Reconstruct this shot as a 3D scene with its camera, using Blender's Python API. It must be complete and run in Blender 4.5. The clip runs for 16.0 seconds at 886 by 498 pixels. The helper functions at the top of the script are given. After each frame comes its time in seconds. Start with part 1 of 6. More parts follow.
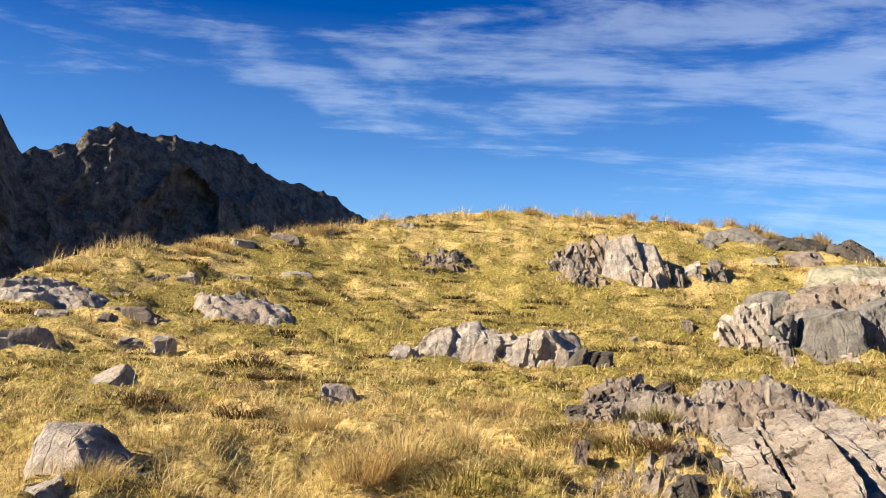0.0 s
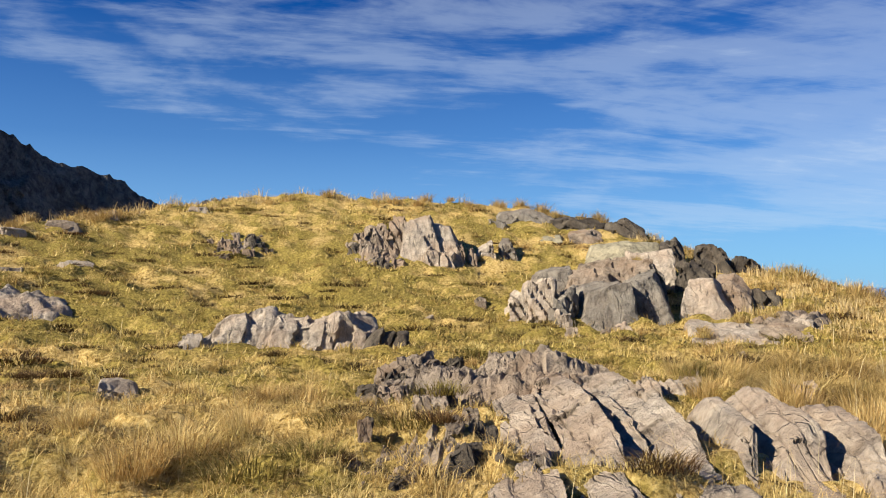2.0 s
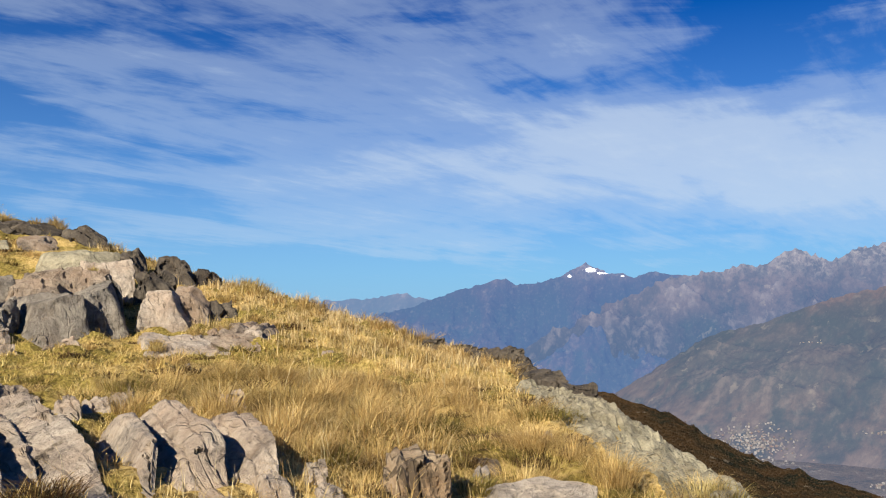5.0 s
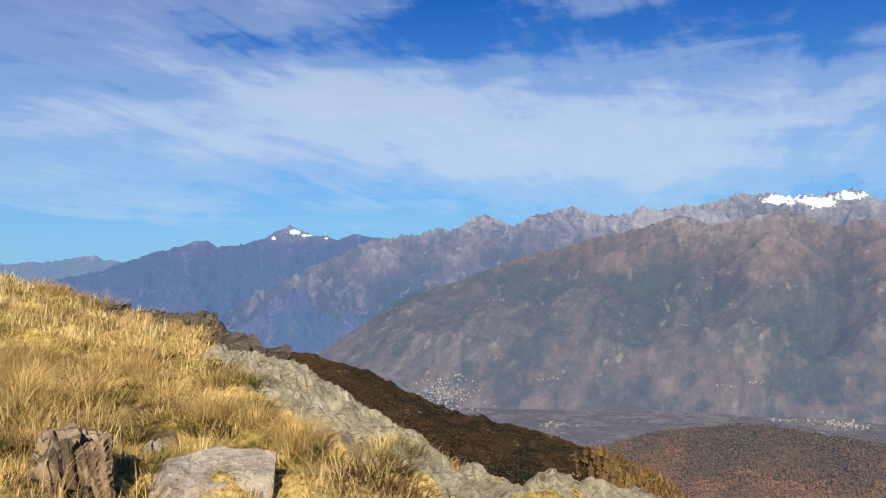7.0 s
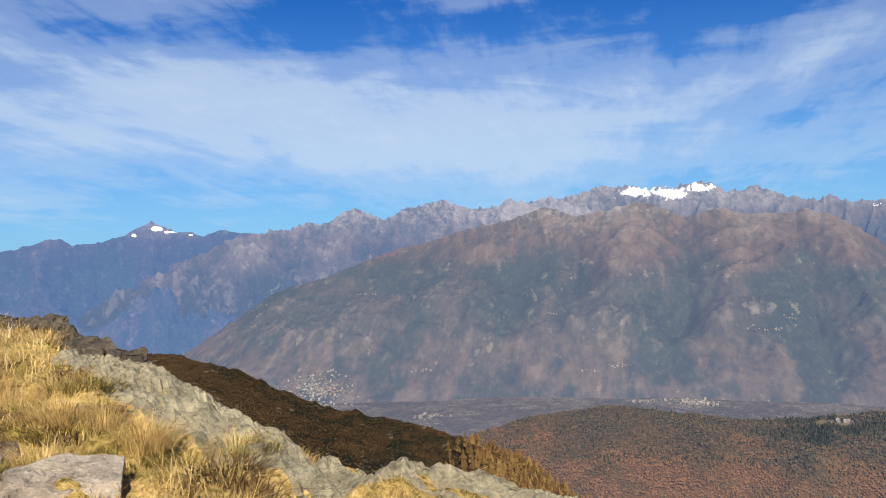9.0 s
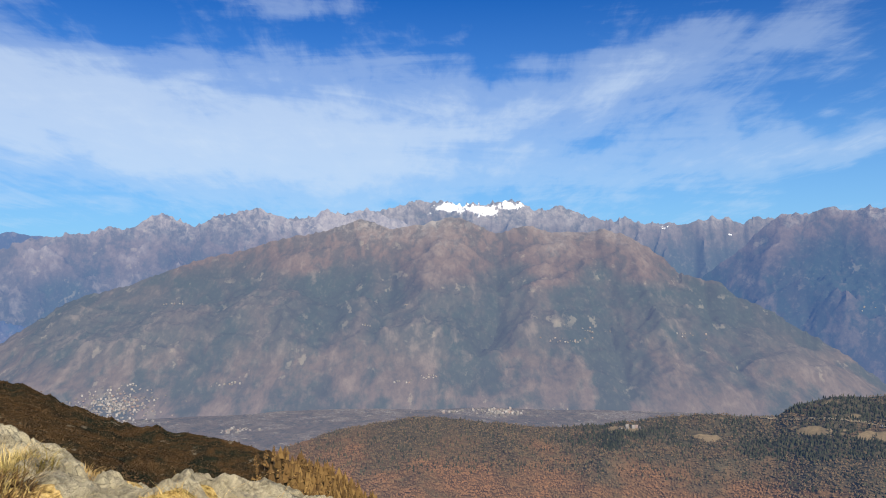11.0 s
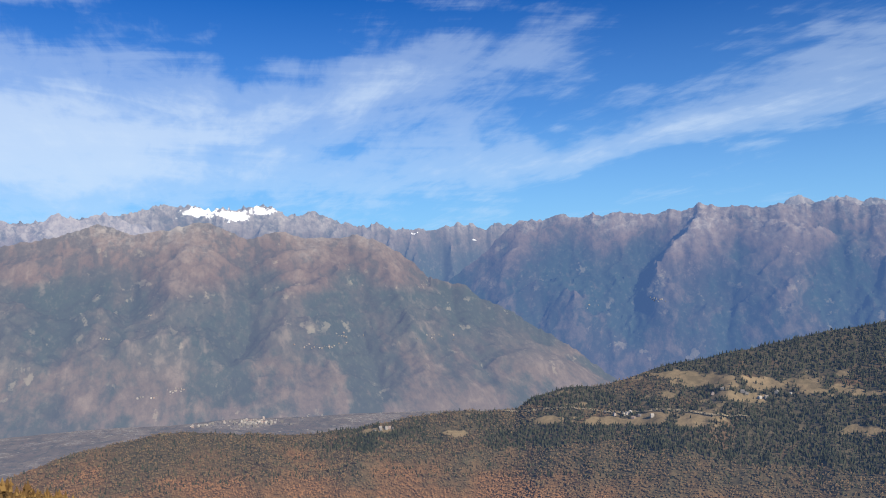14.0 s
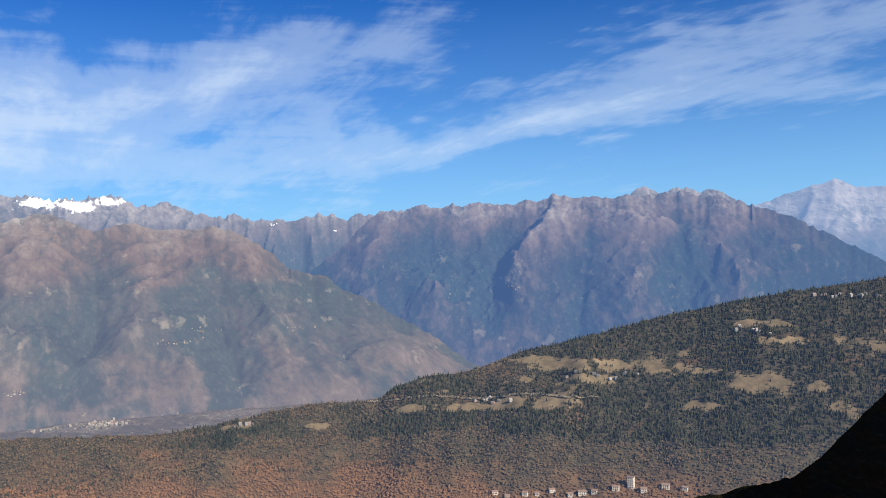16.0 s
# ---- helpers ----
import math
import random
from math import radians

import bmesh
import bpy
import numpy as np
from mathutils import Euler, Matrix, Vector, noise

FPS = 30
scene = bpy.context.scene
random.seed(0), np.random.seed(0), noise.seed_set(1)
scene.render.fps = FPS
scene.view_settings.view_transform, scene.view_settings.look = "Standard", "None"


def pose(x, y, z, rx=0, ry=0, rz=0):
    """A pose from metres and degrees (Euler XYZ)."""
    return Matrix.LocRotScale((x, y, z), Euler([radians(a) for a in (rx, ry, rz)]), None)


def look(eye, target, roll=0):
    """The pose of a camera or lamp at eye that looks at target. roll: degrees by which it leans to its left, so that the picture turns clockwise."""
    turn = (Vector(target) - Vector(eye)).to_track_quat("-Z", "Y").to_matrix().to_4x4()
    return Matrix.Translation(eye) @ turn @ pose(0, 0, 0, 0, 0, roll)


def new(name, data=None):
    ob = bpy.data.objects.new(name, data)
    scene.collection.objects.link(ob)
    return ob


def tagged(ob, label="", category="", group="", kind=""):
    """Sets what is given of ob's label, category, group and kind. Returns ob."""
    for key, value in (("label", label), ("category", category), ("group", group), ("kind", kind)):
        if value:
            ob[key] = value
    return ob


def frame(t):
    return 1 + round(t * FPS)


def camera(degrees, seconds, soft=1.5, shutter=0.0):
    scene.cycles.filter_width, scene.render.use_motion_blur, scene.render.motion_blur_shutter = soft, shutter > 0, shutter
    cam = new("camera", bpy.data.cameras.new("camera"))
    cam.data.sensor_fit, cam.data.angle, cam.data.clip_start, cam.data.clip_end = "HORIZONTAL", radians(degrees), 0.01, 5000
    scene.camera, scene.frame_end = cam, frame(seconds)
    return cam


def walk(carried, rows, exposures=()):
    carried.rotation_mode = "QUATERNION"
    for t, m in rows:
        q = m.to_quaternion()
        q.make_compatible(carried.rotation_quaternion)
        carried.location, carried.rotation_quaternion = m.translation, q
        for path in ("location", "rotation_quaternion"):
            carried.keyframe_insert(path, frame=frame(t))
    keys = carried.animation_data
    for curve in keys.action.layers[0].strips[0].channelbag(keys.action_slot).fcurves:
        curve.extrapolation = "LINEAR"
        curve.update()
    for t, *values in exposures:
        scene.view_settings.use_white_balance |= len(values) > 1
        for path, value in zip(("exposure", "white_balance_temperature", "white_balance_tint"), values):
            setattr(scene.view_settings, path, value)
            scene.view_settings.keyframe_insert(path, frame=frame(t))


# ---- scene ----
cam = camera(56.83, 16.0, soft=1.1)
PATH = [
    (0.0, pose(-0.000, 0.000, 1.550, 93.95, -1.75, -0.00)),
    (0.5, pose(0.065, 0.001, 1.550, 93.59, -0.51, -3.09)),
    (1.0, pose(0.113, 0.018, 1.533, 93.06, 0.29, -7.38)),
    (1.5, pose(0.140, 0.013, 1.532, 93.10, 0.88, -10.69)),
    (2.0, pose(0.162, 0.006, 1.530, 92.96, 0.32, -13.58)),
    (2.5, pose(0.180, -0.004, 1.528, 92.84, -0.16, -17.45)),
    (3.0, pose(0.192, -0.043, 1.543, 92.80, -0.32, -21.48)),
    (3.5, pose(0.265, -0.046, 1.541, 92.63, -0.15, -26.63)),
    (4.0, pose(0.365, -0.097, 1.539, 91.78, -1.26, -32.34)),
    (4.5, pose(0.511, -0.143, 1.521, 92.99, -2.26, -40.80)),
    (5.0, pose(0.594, -0.137, 1.528, 93.64, 0.25, -49.04)),
    (7.5, pose(0.898, -0.203, 1.518, 90.46, 0.33, -72.07)),
    (8.0, pose(0.858, -0.263, 1.524, 90.30, 1.15, -74.02)),
    (10.5, pose(0.521, -0.596, 1.573, 90.73, 0.22, -87.71)),
    (11.0, pose(0.479, -0.640, 1.564, 90.90, 0.17, -91.32)),
    (11.5, pose(0.431, -0.693, 1.560, 91.04, 0.43, -94.25)),
    (12.0, pose(0.422, -0.699, 1.560, 90.93, 0.18, -96.43)),
    (12.5, pose(0.413, -0.705, 1.560, 90.48, -0.16, -98.56)),
    (13.0, pose(0.404, -0.711, 1.560, 91.64, 0.27, -102.09)),
    (13.5, pose(0.395, -0.717, 1.560, 91.81, 0.46, -106.23)),
    (14.0, pose(0.386, -0.723, 1.560, 91.14, 0.92, -108.44)),
    (14.5, pose(0.377, -0.729, 1.560, 90.64, 0.94, -109.79)),
    (15.0, pose(0.368, -0.735, 1.560, 90.76, 1.08, -111.69)),
    (15.5, pose(0.359, -0.741, 1.560, 90.54, 1.65, -114.75)),
    (16.0, pose(0.350, -0.747, 1.560, 90.28, 1.52, -118.11)),
]
# sky: a blue gradient with thin high clouds; bearing, height, half width, half height, tilt to the right, amount
CLOUD_BANKS = [(-19, 16.8, 15.0, 3.0, 8, 0.07), (-26, 13.6, 6.8, 1.6, 0, 0.09), (6, 17.6, 19.1, 3.0, 6, 0.13), (22, 18.0, 14.5, 4.0, 0, 0.07), (-9, 14.1, 9.1, 1.2, 12, 0.08), (8, 12.6, 6.8, 0.9, 5, 0.06),
               (24, 7.1, 2.7, 0.7, 0, 0.08), (2, 7.6, 2.7, 0.6, 0, 0.06), (38, 15.2, 19.1, 4.7, 10, 0.08), (41, 8.0, 15.4, 2.5, -3, 0.11), (38, 4.7, 14.5, 1.5, -3, 0.13), (1, 12.1, 11.8, 1.5, 8, 0.05),
               (54, 16.8, 25.4, 5.4, 5, 0.09), (67, 9.1, 17.3, 3.7, 0, 0.14), (38, 8.7, 15.0, 2.2, 0, 0.06), (60, 12.3, 21.8, 4.4, 3, 0.14), (75, 8.2, 28.2, 4.4, 0, 0.16), (97, 9.6, 13.6, 1.9, -12, 0.12),
               (48, 4.0, 9.1, 1.3, 0, 0.09), (68, 9.6, 19.1, 5.4, 4, 0.08), (114, 14.4, 11.8, 2.4, -12, 0.11), (107, 6.7, 19.1, 1.2, -9, 0.11), (96, 11.8, 14.5, 3.0, -15, 0.07), (115, 15.2, 13.6, 2.2, -20, 0.08),
               (129, 12.4, 12.7, 1.5, -10, 0.10), (107, 7.4, 22.7, 0.9, -6, 0.09), (93, 9.8, 19.1, 5.4, 0, 0.09), (137, 12.5, 17.3, 1.7, -14, 0.16), (125, 8.9, 20.9, 1.0, -8, 0.11), (129, 7.8, 2.7, 1.0, 0, 0.08),
               (143, 8.9, 13.6, 0.8, -10, 0.09)]
CLOUD_BASE = 0.265
SKY_SAT, SKY_TINT, CLOUD_WHITE, SKY_STRENGTH = 1.45, (0.222, 0.592, 0.903), (5.9, 7.0, 8.4), 0.051
LOW_HAZE = (2.8, 5.3, 8.3)
STOPS = [(0.0, 1.45), (0.5, 1.55), (1.0, 1.42), (2.0, 1.10), (2.8, 1.10), (3.5, 0.98), (4.4, 0.99), (5.2, 1.00), (7.5, 1.02), (11.0, 1.12), (16.0, 1.22)]     # the camera's own exposure
walk(cam, PATH, STOPS)

# ---- world and sun ----
SUN_AZ, SUN_EL = -106.0, 32.0      # degrees, clockwise from +y, and above the horizon


def bearing(a):
    return Vector((math.sin(radians(a)), math.cos(radians(a)), 0))


sun_data = bpy.data.lights.new("sun", "SUN")
sun_data.energy, sun_data.angle, sun_data.color = 5.0, radians(0.53), (1.0, 0.89, 0.70)
sun = new("sun", sun_data)
sun_dir = bearing(SUN_AZ) * math.cos(radians(SUN_EL)) + Vector((0, 0, math.sin(radians(SUN_EL))))
sun.matrix_world = look(sun_dir * 50, (0, 0, 0))


class Net:
    """Short hand for node trees."""

    def __init__(self, tree):
        self.t = tree
        tree.nodes.clear()

    def node(self, kind, inputs=None, operation="", use_clamp=False):
        n = self.t.nodes.new(kind)
        if operation:
            n.operation = operation
        if use_clamp:
            n.use_clamp = True
        for k, v in (inputs or {}).items():
            s = n.inputs[k]
            if isinstance(v, bpy.types.NodeSocket):
                self.t.links.new(v, s)
            else:
                s.default_value = v
        return n

    def math(self, op, a, b=0.0, c=0.0, clamp=False):
        return self.node("ShaderNodeMath", {0: a, 1: b, 2: c}, operation=op, use_clamp=clamp).outputs[0]

    def vec(self, op, a, b=(0, 0, 0), scale=None):
        n = self.node("ShaderNodeVectorMath", {0: a, 1: b}, operation=op)
        if scale is not None:
            if isinstance(scale, bpy.types.NodeSocket):
                self.t.links.new(scale, n.inputs["Scale"])
            else:
                n.inputs["Scale"].default_value = scale
        return n.outputs["Value"] if op in ("DOT_PRODUCT", "LENGTH", "DISTANCE") else n.outputs[0]

    def noise(self, vector, scale, detail=4.0, rough=0.55, distort=0.0):
        return self.node("ShaderNodeTexNoise", {"Vector": vector, "Scale": scale, "Detail": detail, "Roughness": rough, "Distortion": distort}).outputs[0]

    def ramp(self, fac, stops, ease="LINEAR"):
        n = self.node("ShaderNodeValToRGB", {0: fac})
        n.color_ramp.interpolation = ease
        e = n.color_ramp.elements
        while len(e) < len(stops):
            e.new(0.5)
        for el, (p, c) in zip(e, stops):
            el.position = p
            el.color = (c, c, c, 1) if isinstance(c, (int, float)) else (*c, 1)
        return n.outputs[0]

    def mix(self, fac, a, b, blend="MIX"):
        n = self.node("ShaderNodeMix")
        n.data_type, n.blend_type = "RGBA", blend
        for k, v in ((0, fac), (6, a), (7, b)):
            if isinstance(v, bpy.types.NodeSocket):
                self.t.links.new(v, n.inputs[k])
            else:
                n.inputs[k].default_value = v if k == 0 else (*v, 1)
        return n.outputs[2]


world = bpy.data.worlds.new("sky")
scene.world = world
world.use_nodes = True
N = Net(world.node_tree)
sky = N.node("ShaderNodeTexSky")
sky.sky_type, sky.sun_disc, sky.sun_elevation, sky.sun_rotation = "NISHITA", False, radians(SUN_EL), radians(SUN_AZ)
sky.altitude, sky.air_density, sky.dust_density, sky.ozone_density = 2000.0, 1.0, 0.6, 3.0
way = N.node("ShaderNodeTexCoord").outputs["Generated"]
xyz = N.node("ShaderNodeSeparateXYZ", {0: way})
up = N.math("MAXIMUM", xyz.outputs[2], 0.0)
# the cloud sheet: the sight line met with a level plane, so that streaks crowd towards the horizon
over = N.math("DIVIDE", 1.0, N.math("ADD", up, 0.11))
flat = N.vec("MULTIPLY", way, (1, 1, 0))
plan = N.vec("SCALE", flat, scale=over)
turned = N.node("ShaderNodeMapping", {"Vector": plan, "Rotation": (0, 0, radians(-38)), "Scale": (0.42, 1.5, 1.0)}).outputs[0]
wisps = N.noise(turned, 1.5, 9.0, 0.62, 0.55)
fine = N.noise(turned, 6.0, 8.0, 0.65, 0.9)
# and long level streaks, slightly tilted
level = N.node("ShaderNodeMapping", {"Vector": way, "Rotation": (0, radians(5), 0), "Scale": (2.2, 2.2, 15.0)}).outputs[0]
bands = N.noise(level, 1.25, 8.0, 0.6, 0.5)
soft_sheet = N.noise(N.node("ShaderNodeMapping", {"Vector": way, "Scale": (4.0, 4.0, 11.0)}).outputs[0], 1.3, 5.0, 0.55, 0.3)
streak = N.math("MULTIPLY_ADD", fine, 0.13, N.math("MULTIPLY_ADD", wisps, 0.30, N.math("MULTIPLY_ADD", bands, 0.40, N.math("MULTIPLY", soft_sheet, 0.27))))
# the banks' outlines waver
drift = N.node("ShaderNodeTexNoise", {"Vector": way, "Scale": 5.0, "Detail": 4.0, "Roughness": 0.6}).outputs["Color"]
bent = N.vec("ADD", way, N.vec("SCALE", N.vec("SUBTRACT", drift, (0.5, 0.5, 0.5)), scale=0.11))


def bank(az, el, wide, high, tilt, amount):
    """A soft patch where the sheet is thicker: its bearing, height and reach in degrees, and how far it sinks to the right."""
    c = bearing(az) * math.cos(radians(el)) + Vector((0, 0, math.sin(radians(el))))
    side = bearing(az + 90)
    top = side.cross(c)
    along, across = side * math.cos(radians(tilt)) - top * math.sin(radians(tilt)), top * math.cos(radians(tilt)) + side * math.sin(radians(tilt))
    off = N.vec("SUBTRACT", bent, tuple(c))
    a = N.math("DIVIDE", N.vec("DOT_PRODUCT", off, tuple(along)), math.sin(radians(wide)))
    b = N.math("DIVIDE", N.vec("DOT_PRODUCT", off, tuple(across)), math.sin(radians(high)))
    d = N.math("ADD", N.math("MULTIPLY", a, a), N.math("MULTIPLY", b, b))
    front = N.math("GREATER_THAN", N.vec("DOT_PRODUCT", way, tuple(c)), 0.0)
    return N.math("MULTIPLY", N.math("MULTIPLY", N.math("EXPONENT", N.math("MULTIPLY", d, -1.0)), amount), front)


thick = None
for spec in CLOUD_BANKS:
    g = bank(*spec)
    thick = g if thick is None else N.math("ADD", thick, g)
cover = N.math("ADD", N.math("MULTIPLY_ADD", streak, 1.35, -0.19), N.math("SUBTRACT", thick, CLOUD_BASE))
cover = N.ramp(cover, [(0.34, 0.0), (0.50, 0.30), (0.70, 0.68), (1.0, 0.9)], "EASE")
low = N.ramp(up, [(0.0, 0.8), (0.06, 0.66), (0.18, 0.25), (0.34, 0.0)])
blue = N.node("ShaderNodeHueSaturation", {"Hue": 0.5, "Saturation": SKY_SAT, "Value": 1.0, "Color": sky.outputs[0]}).outputs[0]
blue = N.mix(1.0, blue, SKY_TINT, "MULTIPLY")
seen = N.mix(cover, N.mix(low, blue, LOW_HAZE), CLOUD_WHITE)
bg = N.node("ShaderNodeBackground", {"Color": seen, "Strength": SKY_STRENGTH})
N.node("ShaderNodeOutputWorld", {"Surface": bg.outputs[0]})


# ---- numbers: noise and meshes ----
def _hash(ix, iy, iz, seed):
    h = (ix * 374761393 + iy * 668265263 + iz * 1274126177 + seed * 974634777) & 0xFFFFFFFF
    h = ((h ^ (h >> 13)) * 1274126177) & 0xFFFFFFFF
    return ((h ^ (h >> 16)) & 0xFFFF) / 32767.5 - 1.0


def vnoise(p, seed=0):
    """Smooth noise from -1 to 1 at points p (n, 3)."""
    i = np.floor(p).astype(np.int64)
    f = p - i
    f = f * f * f * (f * (f * 6 - 15) + 10)
    out = 0
    for dx in (0, 1):
        wx = f[:, 0] if dx else 1 - f[:, 0]
        for dy in (0, 1):
            wy = f[:, 1] if dy else 1 - f[:, 1]
            for dz in (0, 1):
                wz = f[:, 2] if dz else 1 - f[:, 2]
                out = out + wx * wy * wz * _hash(i[:, 0] + dx, i[:, 1] + dy, i[:, 2] + dz, seed)
    return out


def fbm(p, octaves=4, seed=0, gain=0.5):
    out, amp, tot = 0, 1.0, 0.0
    for k in range(octaves):
        out = out + amp * vnoise(p * (2.03 ** k) + 17.3 * k, seed + k)
        tot += amp
        amp *= gain
    return out / tot


def ridged(p, octaves=5, seed=0, gain=0.5):
    """Sharp crests at 1, valleys towards 0."""
    out, amp, tot, w = 0, 1.0, 0.0, 1.0
    for k in range(octaves):
        n = 1 - np.abs(vnoise(p * (2.07 ** k) + 9.1 * k, seed + k)) * 1.35
        out = out + amp * n * w
        w = np.clip(n * 1.2, 0.15, 1.0)
        tot += amp
        amp *= gain
    return out / tot


def cells(u, v, seed=0):
    """Broken blocks on a plane: each point's block number (-1 to 1), its offset from the block's middle, and how far inside it lies."""
    iu, iv = np.floor(u).astype(np.int64), np.floor(v).astype(np.int64)
    best, second = np.full(len(u), 9.0), np.full(len(u), 9.0)
    ids, du, dv = np.zeros(len(u)), np.zeros(len(u)), np.zeros(len(u))
    for a in (-1, 0, 1):
        for b in (-1, 0, 1):
            ju, jv = iu + a, iv + b
            o = ju * 0
            pu, pv = ju + 0.5 + 0.45 * _hash(ju, jv, o, seed), jv + 0.5 + 0.45 * _hash(ju, jv, o + 1, seed)
            d = np.hypot(u - pu, v - pv)
            near = d < best
            second = np.where(near, best, np.minimum(second, d))
            ids = np.where(near, _hash(ju, jv, o + 2, seed), ids)
            du, dv = np.where(near, u - pu, du), np.where(near, v - pv, dv)
            best = np.where(near, d, best)
    return ids, du, dv, second - best


def blocks(u, v, seed=0, tilt=0.7, crack=0.5):
    """Relief of broken blocks, about -1 to 1."""
    w = 0.25 * np.stack([fbm(at(u * 1.3 + 9 * k, v * 1.3), 3, seed + 20 + k) for k in range(2)])
    i, du, dv, inside = cells(u + w[0], v + w[1], seed)
    j = np.sin(i * 91.7)
    return 0.7 * i + tilt * (du * np.cos(j * 3.1) + dv * np.sin(j * 3.1)) - crack * (1 - smooth(inside / 0.14))


def at(x, y, z=None):
    x, y = np.asarray(x, float).ravel(), np.asarray(y, float).ravel()
    return np.stack([x, y, np.zeros_like(x) if z is None else np.broadcast_to(z, x.shape)], 1)


def smooth(u):
    u = np.clip(u, 0, 1)
    return u * u * (3 - 2 * u)


def mesh_of(name, verts, tris, quads=None, soft=True):
    me = bpy.data.meshes.new(name)
    tris = np.asarray(tris, np.int32).reshape(-1, 3)
    quads = np.zeros((0, 4), np.int32) if quads is None else np.asarray(quads, np.int32).reshape(-1, 4)
    me.vertices.add(len(verts))
    me.vertices.foreach_set("co", np.asarray(verts, np.float32).ravel())
    me.loops.add(tris.size + quads.size)
    me.loops.foreach_set("vertex_index", np.concatenate([tris.ravel(), quads.ravel()]))
    me.polygons.add(len(tris) + len(quads))
    starts = np.concatenate([np.arange(len(tris)) * 3, tris.size + np.arange(len(quads)) * 4])
    me.polygons.foreach_set("loop_start", starts.astype(np.int32))
    me.polygons.foreach_set("use_smooth", np.full(len(starts), soft))
    me.update(calc_edges=True)
    return me


def grid_quads(n, m):
    i = (np.arange(n - 1)[:, None] * m + np.arange(m - 1)[None, :]).ravel()
    return np.stack([i, i + 1, i + m + 1, i + m], 1)


def thing(name, me, material, label, category, group="", kind="", parent=None):
    ob = new(name, me)
    if me is not None and material is not None:
        me.materials.clear()
        me.materials.append(material)
    if parent is not None:
        ob.parent = parent
        if label:
            ob["label"] = label
        return ob
    return tagged(ob, label, category, group, kind)


# ---- materials ----
def material(name):
    m = bpy.data.materials.new(name)
    m.use_nodes = True
    return m, Net(m.node_tree)


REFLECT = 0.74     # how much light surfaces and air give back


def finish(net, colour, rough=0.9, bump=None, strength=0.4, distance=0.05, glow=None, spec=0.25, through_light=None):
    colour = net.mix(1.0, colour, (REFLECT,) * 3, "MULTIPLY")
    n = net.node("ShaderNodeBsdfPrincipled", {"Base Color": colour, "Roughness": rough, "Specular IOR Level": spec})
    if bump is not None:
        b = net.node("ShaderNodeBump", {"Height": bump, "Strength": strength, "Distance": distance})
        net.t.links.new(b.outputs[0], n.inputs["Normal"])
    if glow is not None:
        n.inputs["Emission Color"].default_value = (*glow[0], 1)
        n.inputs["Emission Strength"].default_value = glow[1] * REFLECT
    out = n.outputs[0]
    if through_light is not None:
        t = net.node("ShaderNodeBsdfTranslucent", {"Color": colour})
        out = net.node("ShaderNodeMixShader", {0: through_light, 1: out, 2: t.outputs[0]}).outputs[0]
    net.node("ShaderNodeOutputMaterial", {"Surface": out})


def position(net):
    return net.node("ShaderNodeNewGeometry").outputs["Position"]


def pasture(n, p):
    """Greener pasture on the upper middle of the slope, bleached grass around it: about -0.07 to 0.07."""
    d = n.vec("LENGTH", n.vec("MULTIPLY", n.vec("SUBTRACT", p, (3.5, 21.0, 0.0)), (0.065, 0.065, 0.0)))
    return n.ramp(d, [(0.2, 0.14), (1.25, 0.0)])


def ground_material():
    m, n = material("alpine_turf")
    p = position(n)
    big, mid, small = n.noise(p, 0.3, 5, 0.6), n.noise(p, 1.6, 6, 0.65), n.noise(p, 16.0, 6, 0.75)
    straw = n.ramp(small, [(0.34, (0.16, 0.095, 0.03)), (0.5, (0.68, 0.485, 0.175)), (0.66, (0.95, 0.74, 0.37))])
    green = n.ramp(small, [(0.34, (0.06, 0.045, 0.012)), (0.5, (0.31, 0.24, 0.06)), (0.66, (0.58, 0.46, 0.14))])
    c = n.mix(n.ramp(n.math("ADD", n.math("ADD", big, pasture(n, p)), n.math("MULTIPLY", mid, 0.7)), [(0.79, 0.0), (0.95, 1.0)]), straw, green)
    c = n.mix(n.ramp(n.noise(p, 2.9, 6, 0.7, 0.4), [(0.60, 0.0), (0.67, 0.9)]), c, (0.075, 0.045, 0.02))
    finish(n, c, 0.95, n.math("ADD", small, mid), 0.9, 0.06, spec=0.1)
    return m


def grass_material(name, dark, light, green, amount, dark_patch=0.75):
    m, n = material(name)
    g = n.node("ShaderNodeNewGeometry")
    r = g.outputs["Random Per Island"]
    p = g.outputs["Position"]
    c = n.mix(r, dark, light)
    mixed = n.math("MULTIPLY_ADD", n.noise(p, 2.6, 4, 0.6), 0.35, n.math("MULTIPLY", n.noise(p, 0.5, 5, 0.65), 0.65))
    mixed = n.math("ADD", mixed, pasture(n, p))
    c = n.mix(n.ramp(mixed, [(0.50, 0.0), (0.61, amount)]), c, n.mix(r, tuple(v * 0.5 for v in green), green))
    # darker patches by noise; in the tall grass they stand for shadowed gaps
    c = n.mix(n.ramp(n.noise(p, 1.5, 6, 0.72), [(0.50, 0.0), (0.60, dark_patch)]), c, tuple(v * 0.5 for v in dark))
    c = n.mix(n.ramp(n.noise(p, 1.1, 5, 0.7), [(0.54, 0.0), (0.68, 0.55)]), c, tuple(min(0.95, v * 1.12) for v in light))
    finish(n, c, 0.7, spec=0.2, through_light=0.28)
    return m


